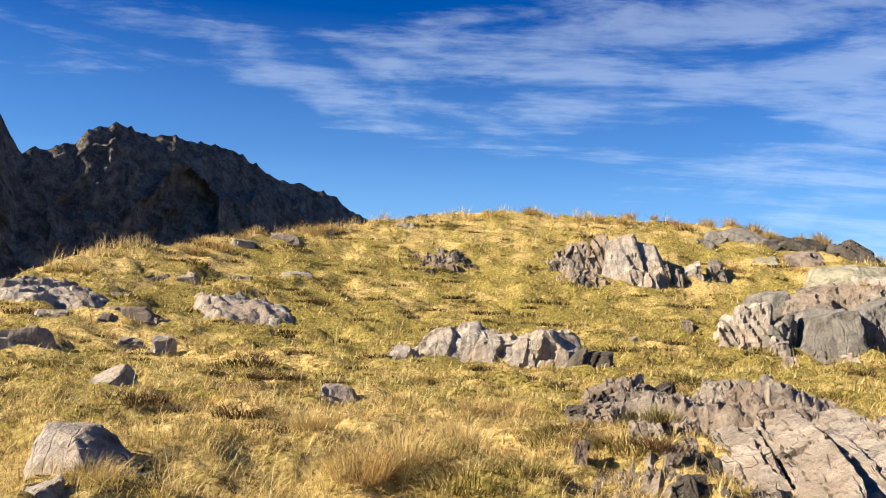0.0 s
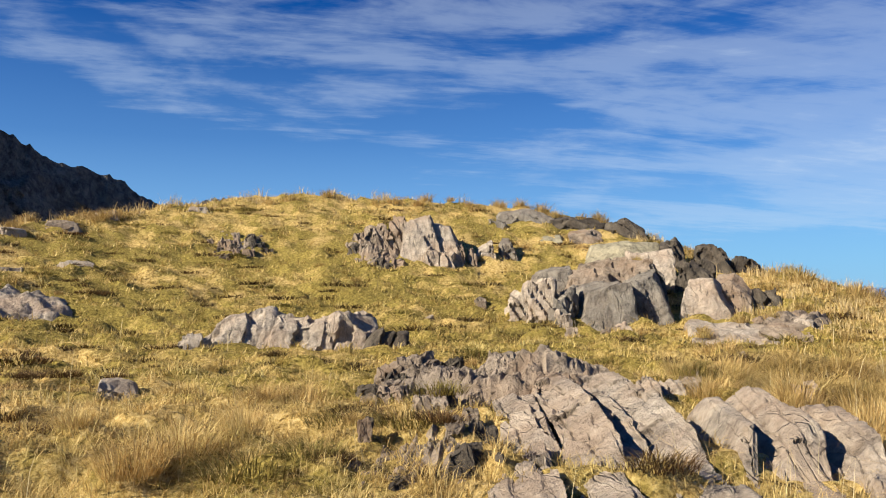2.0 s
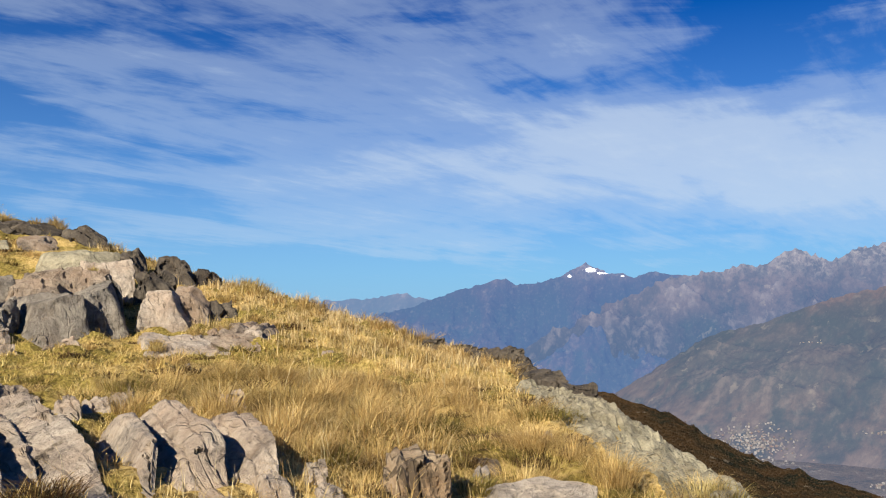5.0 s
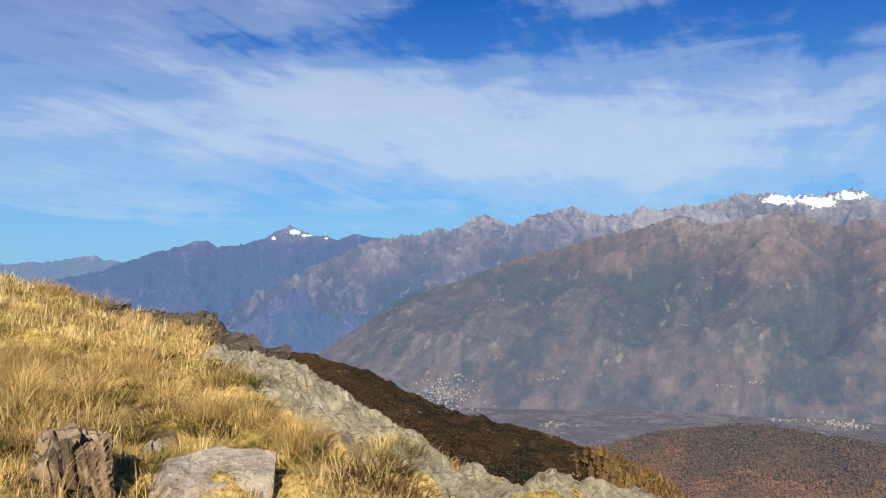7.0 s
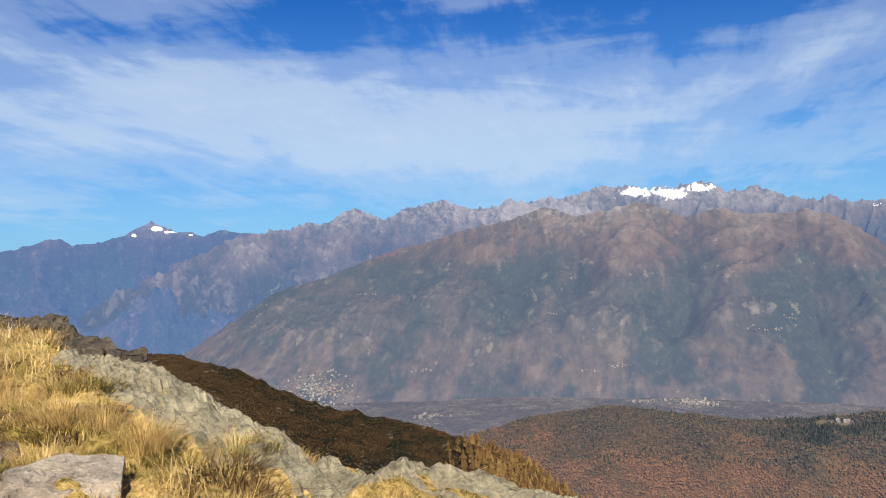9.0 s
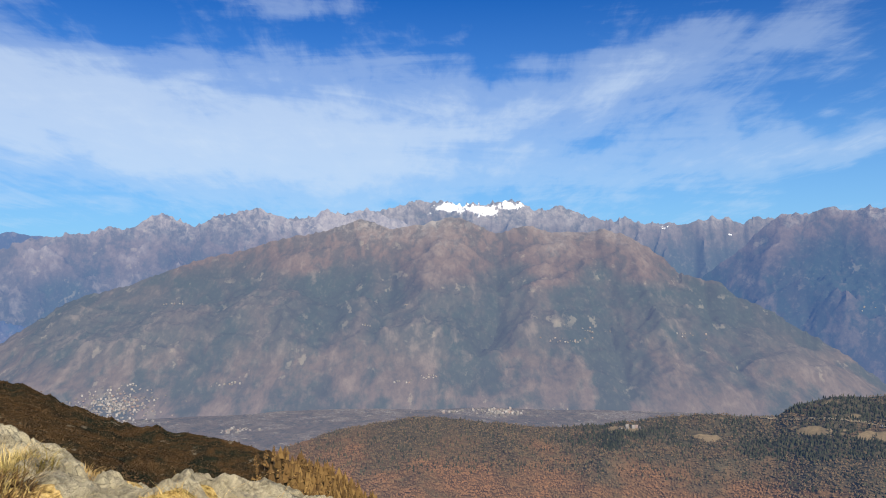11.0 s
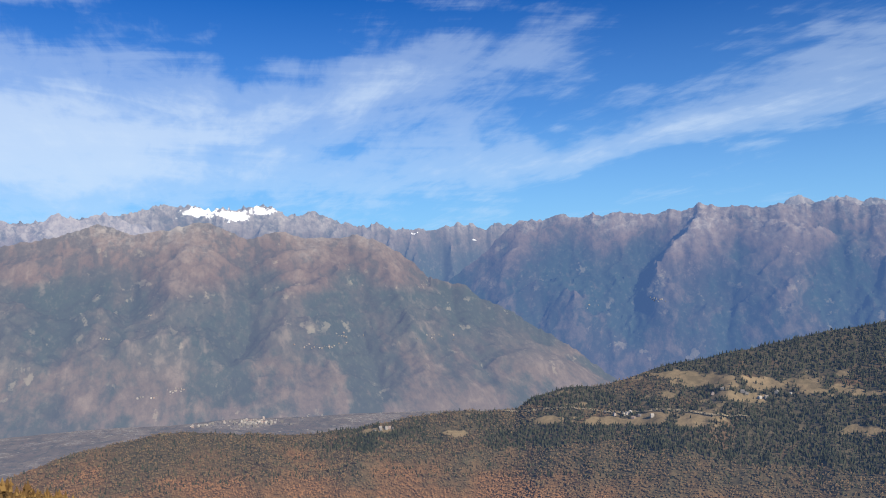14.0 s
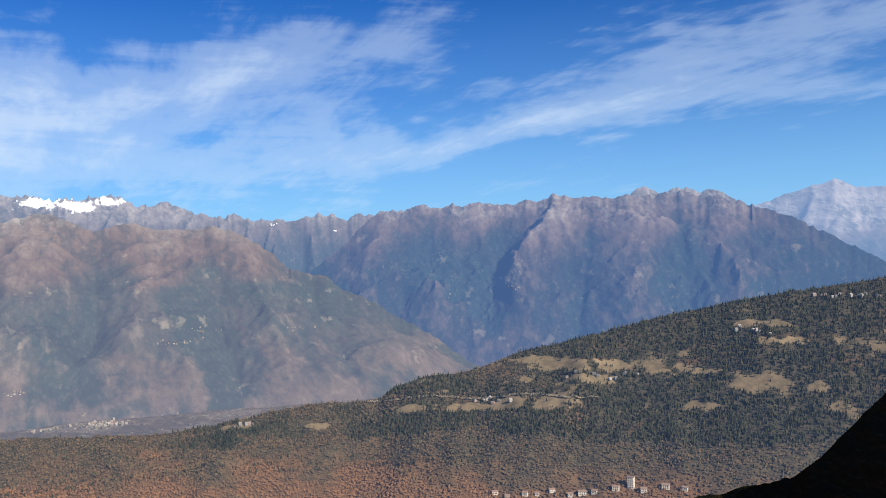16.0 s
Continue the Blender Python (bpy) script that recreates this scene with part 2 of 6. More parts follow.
def rock_material(name, dark, mid, light, lichen=0.25, warm=0.2, bump=1.0, scale=1.0, stripes=0.0, cracks=0.3):
    """Schist: steep grain, mottling, rusty stains, pale lichen, dark crusts and thin dark cracks."""
    m, n = material(name)
    p = position(n)
    lay = n.node("ShaderNodeMapping", {"Vector": p, "Rotation": (radians(8), radians(22), radians(24)), "Scale": (5.5, 1.3, 1.0)}).outputs[0]
    broad, grain, band = n.noise(p, 0.9 * scale, 5, 0.6), n.noise(p, 22 * scale, 7, 0.72), n.noise(lay, 2.2 * scale, 7, 0.66, 0.08)
    blotch = n.noise(p, 2.4 * scale, 6, 0.7, 0.6)
    v = n.math("ADD", n.math("MULTIPLY", band, 0.22), n.math("ADD", n.math("MULTIPLY", grain, 0.26), n.math("MULTIPLY", blotch, 0.52)))
    c = n.ramp(v, [(0.36, dark), (0.46, mid), (0.58, light)])
    c = n.mix(n.ramp(broad, [(0.42, 0.0), (0.62, warm)]), c, tuple(q * k for q, k in zip(mid, (1.32, 1.05, 0.84))))
    c = n.mix(n.ramp(n.noise(p, 5.5 * scale, 6, 0.72), [(0.56, 0.0), (0.64, lichen)]), c, tuple(min(0.7, q * 1.12) for q in light))
    c = n.mix(n.ramp(n.noise(p, 3.1 * scale, 7, 0.74, 0.8), [(0.58, 0.0), (0.66, 0.6)]), c, tuple(q * 0.5 for q in dark))
    # cracks: long thin lines down the layers
    tall = n.node("ShaderNodeMapping", {"Vector": p, "Rotation": (radians(6), radians(26), radians(16)), "Scale": (4.2, 0.7, 0.55)}).outputs[0]
    line = n.math("ABSOLUTE", n.math("SUBTRACT", n.noise(tall, 1.4 * scale, 1.5, 0.5, 0.0), 0.5))
    line = n.math("MULTIPLY", n.ramp(line, [(0.002, 1.0), (0.010, 0.0)]), n.ramp(n.noise(p, 1.1 * scale, 4, 0.6), [(0.44, 0.0), (0.54, 1.0)]))
    c = n.mix(n.math("MULTIPLY", line, cracks), c, tuple(q * 0.3 for q in dark))
    if stripes:
        up = n.node("ShaderNodeMapping", {"Vector": p, "Rotation": (0, radians(-12), radians(46)), "Scale": (16.0, 1.0, 0.7)}).outputs[0]
        c = n.mix(n.ramp(n.noise(up, 1.2, 4, 0.6, 0.4), [(0.45, stripes), (0.51, 0.0)]), c, tuple(q * 0.8 for q in dark))
    relief = n.math("ADD", n.math("MULTIPLY", band, 0.3), n.math("ADD", n.math("MULTIPLY", grain, 0.35), n.math("MULTIPLY", blotch, 0.6)))
    finish(n, c, 0.85, n.math("SUBTRACT", n.math("ADD", relief, n.math("MULTIPLY", n.noise(p, 7.0 * scale, 7, 0.7, 0.4), 0.8)), n.math("MULTIPLY", line, 0.5)), 0.95 * bump, 0.09 / scale, spec=0.3)
    return m


def far_material(name, stops, z0, z1, wobble, scale, glow, pale=0.25, streaks=1.0, snow=(), facing=90.0, depth=0.32, ribbed=0.0, line=0.62, crag=0.95):
    """Mountain sides: vegetation belts by height, broken by noise, with clearings and gullies; glow puts the far
    distance's haze into the emission.
    """
    m, n = material(name)
    p = position(n)
    s = n.node("ShaderNodeSeparateXYZ", {0: p})
    here = p
    # patches follow the slope: drawn out along its depth
    p = n.node("ShaderNodeCombineXYZ", {0: n.vec("DOT_PRODUCT", p, tuple(bearing(facing) * depth)), 1: n.vec("DOT_PRODUCT", p, tuple(bearing(facing + 90))), 2: s.outputs[2]}).outputs[0]
    h = n.node("ShaderNodeMapRange", {"Value": s.outputs[2], "From Min": z0, "From Max": z1}).outputs[0]
    a = n.noise(p, scale, 7, 0.62, 0.5)
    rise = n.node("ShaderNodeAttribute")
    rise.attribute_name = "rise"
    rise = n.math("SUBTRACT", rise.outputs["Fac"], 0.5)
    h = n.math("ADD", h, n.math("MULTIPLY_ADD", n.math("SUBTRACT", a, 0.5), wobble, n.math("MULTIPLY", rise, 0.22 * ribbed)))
    c = n.ramp(h, stops)
    b = n.noise(p, scale * 5, 7, 0.66)
    down = n.node("ShaderNodeMapping", {"Vector": p, "Scale": (0.85, 1.0, 0.75)}).outputs[0]
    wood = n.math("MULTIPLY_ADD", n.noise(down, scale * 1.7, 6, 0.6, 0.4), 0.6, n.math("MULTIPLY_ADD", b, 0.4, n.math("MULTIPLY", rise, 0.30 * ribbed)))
    treeline = n.ramp(h, [(line - 0.10, 1.0), (line + 0.04, 0.0)])
    c = n.mix(n.math("MULTIPLY", n.ramp(wood, [(0.44, 0.85), (0.54, 0.0)]), treeline), c, (0.017, 0.029, 0.022))
    c = n.mix(n.ramp(n.noise(down, scale * 1.6, 6, 0.6, 0.3), [(0.52, 0.0), (0.64, 0.5)]), c, tuple(0.8 * q for q in stops[0][1]))
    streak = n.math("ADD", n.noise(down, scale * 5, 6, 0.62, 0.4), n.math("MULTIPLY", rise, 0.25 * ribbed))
    c = n.mix(n.ramp(streak, [(0.38, 0.55), (0.49, 0.0)]), c, (0.018, 0.025, 0.022))
    c = n.mix(n.ramp(streak, [(0.55, 0.0), (0.70, 0.4)]), c, tuple(min(1.0, 1.4 * q) for q in stops[-2][1]))
    spots = n.math("MULTIPLY", n.ramp(n.noise(p, scale * 4.5, 6, 0.62), [(0.61, 0.0), (0.64, 1.0)]), n.ramp(n.noise(p, scale * 1.7, 3), [(0.44, 0.0), (0.56, 1.0)]))
    fine = n.noise(p, scale * 16, 6, 0.7)
    c = n.mix(n.ramp(fine, [(0.36, 0.28), (0.5, 0.0)]), c, (0.012, 0.018, 0.015))
    c = n.mix(n.ramp(fine, [(0.54, 0.0), (0.68, 0.2)]), c, (0.14, 0.122, 0.095))
    # bare scree and slabs towards the crest
    bare = n.math("MULTIPLY", n.ramp(n.noise(p, scale * 9, 7, 0.7, 0.6), [(0.47, 0.0), (0.60, 0.62)]), n.ramp(h, [(crag - 0.12, 0.0), (crag + 0.1, 1.0)]))
    c = n.mix(bare, c, (0.22, 0.20, 0.178))
    c = n.mix(n.math("MULTIPLY", spots, pale), c, (0.27, 0.235, 0.17))
    for az, el, dist, wide, high, *tone in snow:
        centre = bearing(az) * dist + Vector((0, 0, 1.55 + dist * math.tan(radians(el))))
        off = n.vec("MULTIPLY", n.vec("SUBTRACT", here, tuple(centre)), (1 / wide, 1 / wide, 1 / high))
        near = n.math("SUBTRACT", 1.0, n.vec("LENGTH", off))
        f = n.math("ADD", near, n.math("MULTIPLY", n.math("SUBTRACT", n.noise(here, 0.022, 7, 0.74), 0.5), 3.6))
        c = n.mix(n.ramp(f, [(0.24, 0.0), (0.34, 1.0)]), c, tone[0] if tone else (0.72, 0.74, 0.77))
    finish(n, c, 1.0, b, 0.6 * streaks, 14.0, glow, spec=0.0)
    return m


TURF = ground_material()
STRAW = grass_material("dry_straw_grass", (0.42, 0.265, 0.075), (1.0, 0.78, 0.35), (0.60, 0.46, 0.11), 0.5, 0.5)
TALL = grass_material("tall_bleached_grass", (0.40, 0.24, 0.07), (0.98, 0.74, 0.34), (0.42, 0.325, 0.085), 0.5, 0.55)
OLIVE = grass_material("olive_grass", (0.14, 0.105, 0.03), (0.42, 0.34, 0.10), (0.22, 0.20, 0.045), 0.6, 0.4)
HEATH = grass_material("brown_heath", (0.07, 0.04, 0.018), (0.23, 0.13, 0.05), (0.09, 0.08, 0.025), 0.5)
ROCK = rock_material("grey_schist", (0.055, 0.047, 0.041), (0.33, 0.284, 0.238), (0.61, 0.53, 0.44), 0.25, 0.45, cracks=0.12)
ROCK_GREY = rock_material("dark_grey_slab", (0.05, 0.045, 0.04), (0.185, 0.166, 0.144), (0.34, 0.31, 0.264), 0.25, 0.3, cracks=0.12)
ROCK_WARM = rock_material("weathered_schist", (0.045, 0.037, 0.031), (0.225, 0.182, 0.143), (0.43, 0.355, 0.28), 0.2, 0.5, cracks=0.1)
ROCK_PALE = rock_material("pale_lichened_rock", (0.10, 0.09, 0.06), (0.285, 0.26, 0.185), (0.46, 0.425, 0.31), 0.4, 0.12, cracks=0.5)
# crag rock, darkened to carry the shade on its face
CRAG_SHADED = rock_material("shade_darkened_crag_rock", (0.02, 0.018, 0.016), (0.125, 0.110, 0.094), (0.36, 0.31, 0.245), 0.1, 0.25, bump=1.6, scale=0.3)
ROCK_BLACK = rock_material("black_edge_rock", (0.02, 0.018, 0.017), (0.065, 0.055, 0.045), (0.16, 0.135, 0.105), 0.1, 0.3)


# ---- the land: one sheet from the hilltop down to the valley ----
EYE = 1.55
# bearing, distance and height angle of the hill's edge, and the height of the turf round the viewer
EDGE = np.array([(-180, 14, -12, 0.1), (-110, 16, -4, 0.2), (-60, 20, -2.0, 0.3), (-40, 21, -0.6, 0.3), (-28, 23, 0.7, 0.35), (-24, 25, 2.6, 0.4),
                 (-18, 28, 3.6, 0.4), (-12, 31, 4.5, 0.4), (-4, 34, 5.6, 0.4), (4, 36, 6.5, 0.4), (12, 36, 6.3, 0.4), (19.5, 37, 5.7, 0.35),
                 (26, 34, 4.0, 0.3), (33, 31, 1.7, 0.25), (37, 28.5, 0.9, 0.2), (41, 28, -0.2, 0.15), (45, 27, -1.5, 0.1), (49.4, 25, -3.4, 0.0),
                 (56.8, 18, -5.6, -0.05), (61.7, 15, -7.2, -0.1), (64.8, 13.5, -9.2, -0.15), (67.1, 12.5, -11.2, -0.2), (70.3, 11.5, -12.7, -0.2),
                 (73.4, 10.8, -15.2, -0.2)])
EDGE2 = np.array([(77.7, 10.5, -18.3, -0.2), (82.7, 10.5, -20.6, -0.2), (90, 9.5, -22.0, -0.2), (120, 8, -20, -0.1), (150, 9, -19, 0.0), (180, 14, -12, 0.1)])
EDGE = np.concatenate([EDGE, EDGE2])


def land(x, y, rough=True):
    """Height of the ground at x, y."""
    x, y = np.asarray(x, float).ravel(), np.asarray(y, float).ravel()
    r, a = np.hypot(x, y), np.degrees(np.arctan2(x, y))
    re, el, zn = (np.interp(a, EDGE[:, 0], EDGE[:, k]) for k in (1, 2, 3))
    slope = np.tan(np.radians(el))
    ze = EYE + re * slope
    start = np.minimum(12.0, re * 0.5)
    u = np.clip((r - start) / (re - start), 0, 1)
    s = 0.5 * u ** 3 + 0.5 * smooth(u) ** 2
    z = zn * smooth(r / 6) + (ze - zn) * s
    d = np.maximum(r - re, 0)
    g = np.maximum(slope - 0.03, -0.5)
    turn = np.maximum((g + 0.56) / 0.04, 0)
    fall = np.where(d < turn, g * d - 0.02 * d * d, g * turn - 0.02 * turn ** 2 - 0.56 * (d - turn))
    z = z + fall
    if rough:
        k = np.clip(r / 3, 0.2, 1) * np.clip(1.6 - r / 90, 0.15, 1)
        z = z + 0.11 * smooth((r - 11) / 6) * np.clip(2 - r / 40, 0, 1) * fbm(at(x * 0.7, y * 2.0), 3, 12)
        z = z + k * (0.16 * fbm(at(x * 0.28, y * 0.28), 3, 5) + 0.11 * fbm(at(x * 1.2, y * 1.2), 3, 8) + 0.04 * fbm(at(x * 4.0, y * 4.0), 2, 9))
        hum = np.clip(fbm(at(x * 1.9, y * 2.4), 3, 15) * 2.2, -0.5, 1)
        z = z + 0.12 * hum * np.clip(r / 4, 0.25, 1) * np.clip(2.2 - r / 30, 0, 1)
    low = -482 + 6 * fbm(at(x / 300, y / 300), 3, 3)
    return np.maximum(z, low)


def polar_mesh(name, angles, radii, height):
    a, r = np.meshgrid(np.radians(angles), radii, indexing="ij")
    x, y = (np.sin(a) * r).ravel(), (np.cos(a) * r).ravel()
    return mesh_of(name, at(x, y, height(x, y)), [], grid_quads(len(angles), len(radii))[:, ::-1])


near_angles = np.concatenate([np.arange(-180, -34, 2.0), np.arange(-34, 84, 0.36), np.arange(84, 180.1, 1.5)])
near_radii = np.concatenate([np.array([0.0001]), np.geomspace(0.25, 2.4, 24), np.geomspace(2.5, 38, 280), np.geomspace(39.5, 4900, 50)])
ground = thing("ground", polar_mesh("ground", near_angles, near_radii, land), TURF,
               "grassy alpine hilltop of dry yellow turf falling to a valley", "ground", kind="structure")


# ---- mountains and hills ----
GRIDS = {}


def crest_mesh(name, profile, foot, crest, back, z_foot, cols, rows, rough, jag, bend=1.0, seed=0, cell=160.0, spur=0.0, cliff=0.0, teeth=0.9, ribs=()):
    """A range seen over its foot: profile gives bearing and height angle of the skyline; foot and crest are distances from the viewer.
    ribs: spurs, or gullies where the height is negative: bearings at the crest, half way and at the foot, height and half width in degrees."""
    prof = np.array(profile, float)
    a0, a1 = prof[0, 0], prof[-1, 0]
    ang = np.linspace(a0, a1, cols)
    v = np.concatenate([np.linspace(0, 1, rows), 1 + np.linspace(0, 1, 7)[1:]])
    A, V = np.meshgrid(ang, v, indexing="ij")
    el = np.interp(A, prof[:, 0], prof[:, 1])
    cr, ft = (np.interp(A, np.linspace(a0, a1, len(q)), q) for q in (np.atleast_1d(crest), np.atleast_1d(foot)))
    r = np.where(V <= 1, ft + (cr - ft) * V, cr + back * (V - 1))
    top = EYE + cr * np.tan(np.radians(el))
    h = np.clip(V, 0, 1) ** bend
    zf = np.interp(A, np.linspace(a0, a1, len(np.atleast_1d(z_foot))), np.atleast_1d(z_foot))
    z = zf + (top - zf) * h - np.clip(V - 1, 0, 1) * np.maximum(top - zf, 0.45 * back)
    if cliff:
        b = blocks(A.ravel() * 0.16 + V.ravel() * 1.2, V.ravel() * 2.2 - A.ravel() * 0.07, seed + 90, 1.0) + 0.45 * blocks(A.ravel() * 0.5 + V.ravel() * 3.0, V.ravel() * 6.0 - A.ravel() * 0.2, seed + 95, 1.0)
        b = b + 0.22 * blocks(A.ravel() * 1.6, V.ravel() * 16.0, seed + 97, 1.0)
        r = r + cliff * b.reshape(A.shape) * np.clip(np.sin(np.pi * np.clip(V, 0, 1)) * 1.6, 0.12, 1)
    x, y = np.sin(np.radians(A)) * r, np.cos(np.radians(A)) * r
    p = at(x / cell, y / cell, (z / cell * 0.6).ravel())
    p = p + 0.35 * np.stack([fbm(p * 0.8 + 5 * k, 3, seed + 30 + k) for k in range(3)], 1)
    n = ridged(p, 7, seed, 0.6).reshape(A.shape) - 0.5
    w = np.clip(np.sin(np.pi * np.clip(V, 0, 1)) * 1.15, 0, 1) * (0.25 + 0.75 * smooth(np.minimum(A - a0, a1 - A) / (0.3 * (a1 - a0))))
    z = z + rough * n * w
    if spur:
        skew = (A + V * 4.0 * fbm(at(A.ravel() * 0.06, V.ravel()), 2, seed + 44).reshape(A.shape)).ravel()
        q = ridged(at(skew * spur, V.ravel() * 0.9), 3, seed + 40).reshape(A.shape) - 0.5
        z = z + rough * 1.6 * q * w
        n = n + 0.8 * q
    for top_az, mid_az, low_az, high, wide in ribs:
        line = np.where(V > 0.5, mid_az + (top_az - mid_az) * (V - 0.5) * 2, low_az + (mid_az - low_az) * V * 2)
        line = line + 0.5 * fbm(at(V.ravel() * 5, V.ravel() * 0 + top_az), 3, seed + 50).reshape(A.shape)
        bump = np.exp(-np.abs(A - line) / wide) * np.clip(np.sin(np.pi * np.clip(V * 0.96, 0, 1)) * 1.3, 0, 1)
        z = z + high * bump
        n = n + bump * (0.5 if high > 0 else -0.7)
    e = (ridged(at(ang * teeth, ang * 0), 5, seed + 70, 0.62) - 0.5) * 1.7 * jag
    z = z + np.where(V > 0.7, smooth((V - 0.7) / 0.3) * (V <= 1) + (V > 1) * np.clip(2 - V, 0, 1), 0) * e[:, None]
    GRIDS[seed] = np.stack([x, y, z], 2)[:, :rows]
    me = mesh_of(name, at(x.ravel(), y.ravel(), z.ravel()), [], grid_quads(cols, len(v))[:, ::-1])
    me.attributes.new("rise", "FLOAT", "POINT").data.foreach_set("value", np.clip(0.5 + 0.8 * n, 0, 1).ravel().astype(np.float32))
    me.set_sharp_from_angle(angle=radians(62))
    return me


BELTS = [(0.0, (0.088, 0.066, 0.050)), (0.2, (0.072, 0.054, 0.038)), (0.34, (0.044, 0.043, 0.032)), (0.56, (0.034, 0.038, 0.030)), (0.68, (0.072, 0.048, 0.034)),
         (0.82, (0.104, 0.073, 0.053)), (0.94, (0.125, 0.098, 0.076)), (1.0, (0.17, 0.155, 0.135))]
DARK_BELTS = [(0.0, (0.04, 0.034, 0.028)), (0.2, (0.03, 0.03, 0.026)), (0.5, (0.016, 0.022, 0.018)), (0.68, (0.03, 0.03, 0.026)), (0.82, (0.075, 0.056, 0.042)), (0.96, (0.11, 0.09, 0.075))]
ROCKY = [(0.0, (0.014, 0.02, 0.018)), (0.4, (0.028, 0.03, 0.027)), (0.62, (0.07, 0.055, 0.045)), (0.85, (0.115, 0.10, 0.09)), (1.0, (0.15, 0.135, 0.125))]
# haze: a bluish emission added to the far materials
HAZE_GLOW = (0.145, 0.255, 0.49)
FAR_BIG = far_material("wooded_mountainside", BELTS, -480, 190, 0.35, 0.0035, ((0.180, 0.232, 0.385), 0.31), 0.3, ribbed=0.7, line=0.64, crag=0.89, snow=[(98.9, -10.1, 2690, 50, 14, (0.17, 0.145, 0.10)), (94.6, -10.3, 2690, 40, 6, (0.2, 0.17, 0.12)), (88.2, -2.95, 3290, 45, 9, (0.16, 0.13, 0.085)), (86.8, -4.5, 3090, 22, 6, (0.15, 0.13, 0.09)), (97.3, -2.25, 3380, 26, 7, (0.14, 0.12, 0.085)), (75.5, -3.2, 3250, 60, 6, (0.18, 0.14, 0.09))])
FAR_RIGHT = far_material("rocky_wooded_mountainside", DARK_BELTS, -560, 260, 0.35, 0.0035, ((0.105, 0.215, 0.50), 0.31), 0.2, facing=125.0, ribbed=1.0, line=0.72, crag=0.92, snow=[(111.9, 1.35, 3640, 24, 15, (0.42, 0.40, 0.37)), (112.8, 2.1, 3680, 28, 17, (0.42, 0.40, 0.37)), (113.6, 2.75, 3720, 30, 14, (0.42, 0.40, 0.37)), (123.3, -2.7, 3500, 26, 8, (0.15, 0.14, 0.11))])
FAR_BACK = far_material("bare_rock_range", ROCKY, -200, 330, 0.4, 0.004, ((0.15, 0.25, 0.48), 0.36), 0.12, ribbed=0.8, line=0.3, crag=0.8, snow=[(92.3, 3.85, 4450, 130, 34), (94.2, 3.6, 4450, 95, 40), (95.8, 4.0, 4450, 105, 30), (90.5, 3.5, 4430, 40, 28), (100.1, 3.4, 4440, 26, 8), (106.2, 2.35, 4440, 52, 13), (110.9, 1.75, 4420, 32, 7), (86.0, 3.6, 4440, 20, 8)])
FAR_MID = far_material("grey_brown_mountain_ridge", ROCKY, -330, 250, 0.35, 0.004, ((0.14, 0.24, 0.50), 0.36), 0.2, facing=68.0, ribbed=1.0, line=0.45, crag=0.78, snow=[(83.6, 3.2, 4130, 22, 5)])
FAR_LEFT = far_material("haze_blue_mountainside", DARK_BELTS, -300, 230, 0.3, 0.004, ((0.115, 0.225, 0.52), 0.43), 0.12, facing=58.0, ribbed=0.9, line=0.55, crag=0.85, snow=[(59.2, 2.1, 4340, 36, 13), (60.2, 1.85, 4340, 40, 7), (57.9, 1.65, 4340, 20, 11), (61.4, 1.65, 4340, 16, 6)])
FAR_EDGE = far_material("haze_pale_range", ROCKY, -100, 120, 0.3, 0.004, ((0.19, 0.31, 0.56), 0.50), 0.1, ribbed=0.8, line=0.2, crag=0.75)

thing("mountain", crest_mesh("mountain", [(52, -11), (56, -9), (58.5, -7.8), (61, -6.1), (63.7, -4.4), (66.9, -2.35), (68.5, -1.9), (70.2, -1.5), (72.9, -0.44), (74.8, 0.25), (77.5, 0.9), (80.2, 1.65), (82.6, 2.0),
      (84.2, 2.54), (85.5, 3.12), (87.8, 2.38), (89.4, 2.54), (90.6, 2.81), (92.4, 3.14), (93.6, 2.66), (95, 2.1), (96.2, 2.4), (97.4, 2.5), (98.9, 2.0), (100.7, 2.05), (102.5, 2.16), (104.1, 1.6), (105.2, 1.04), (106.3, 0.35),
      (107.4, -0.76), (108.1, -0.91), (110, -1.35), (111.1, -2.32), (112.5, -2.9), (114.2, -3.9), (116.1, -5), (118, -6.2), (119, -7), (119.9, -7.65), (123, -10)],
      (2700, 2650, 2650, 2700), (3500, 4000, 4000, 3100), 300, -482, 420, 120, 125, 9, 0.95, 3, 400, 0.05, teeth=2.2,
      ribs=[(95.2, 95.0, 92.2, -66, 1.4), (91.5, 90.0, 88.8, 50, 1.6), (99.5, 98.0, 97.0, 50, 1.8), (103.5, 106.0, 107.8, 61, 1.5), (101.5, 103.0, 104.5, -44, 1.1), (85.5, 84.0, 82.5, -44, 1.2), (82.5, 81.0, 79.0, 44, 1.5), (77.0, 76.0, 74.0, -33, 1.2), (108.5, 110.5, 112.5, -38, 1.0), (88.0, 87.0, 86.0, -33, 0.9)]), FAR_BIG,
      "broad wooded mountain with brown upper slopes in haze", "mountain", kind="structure")
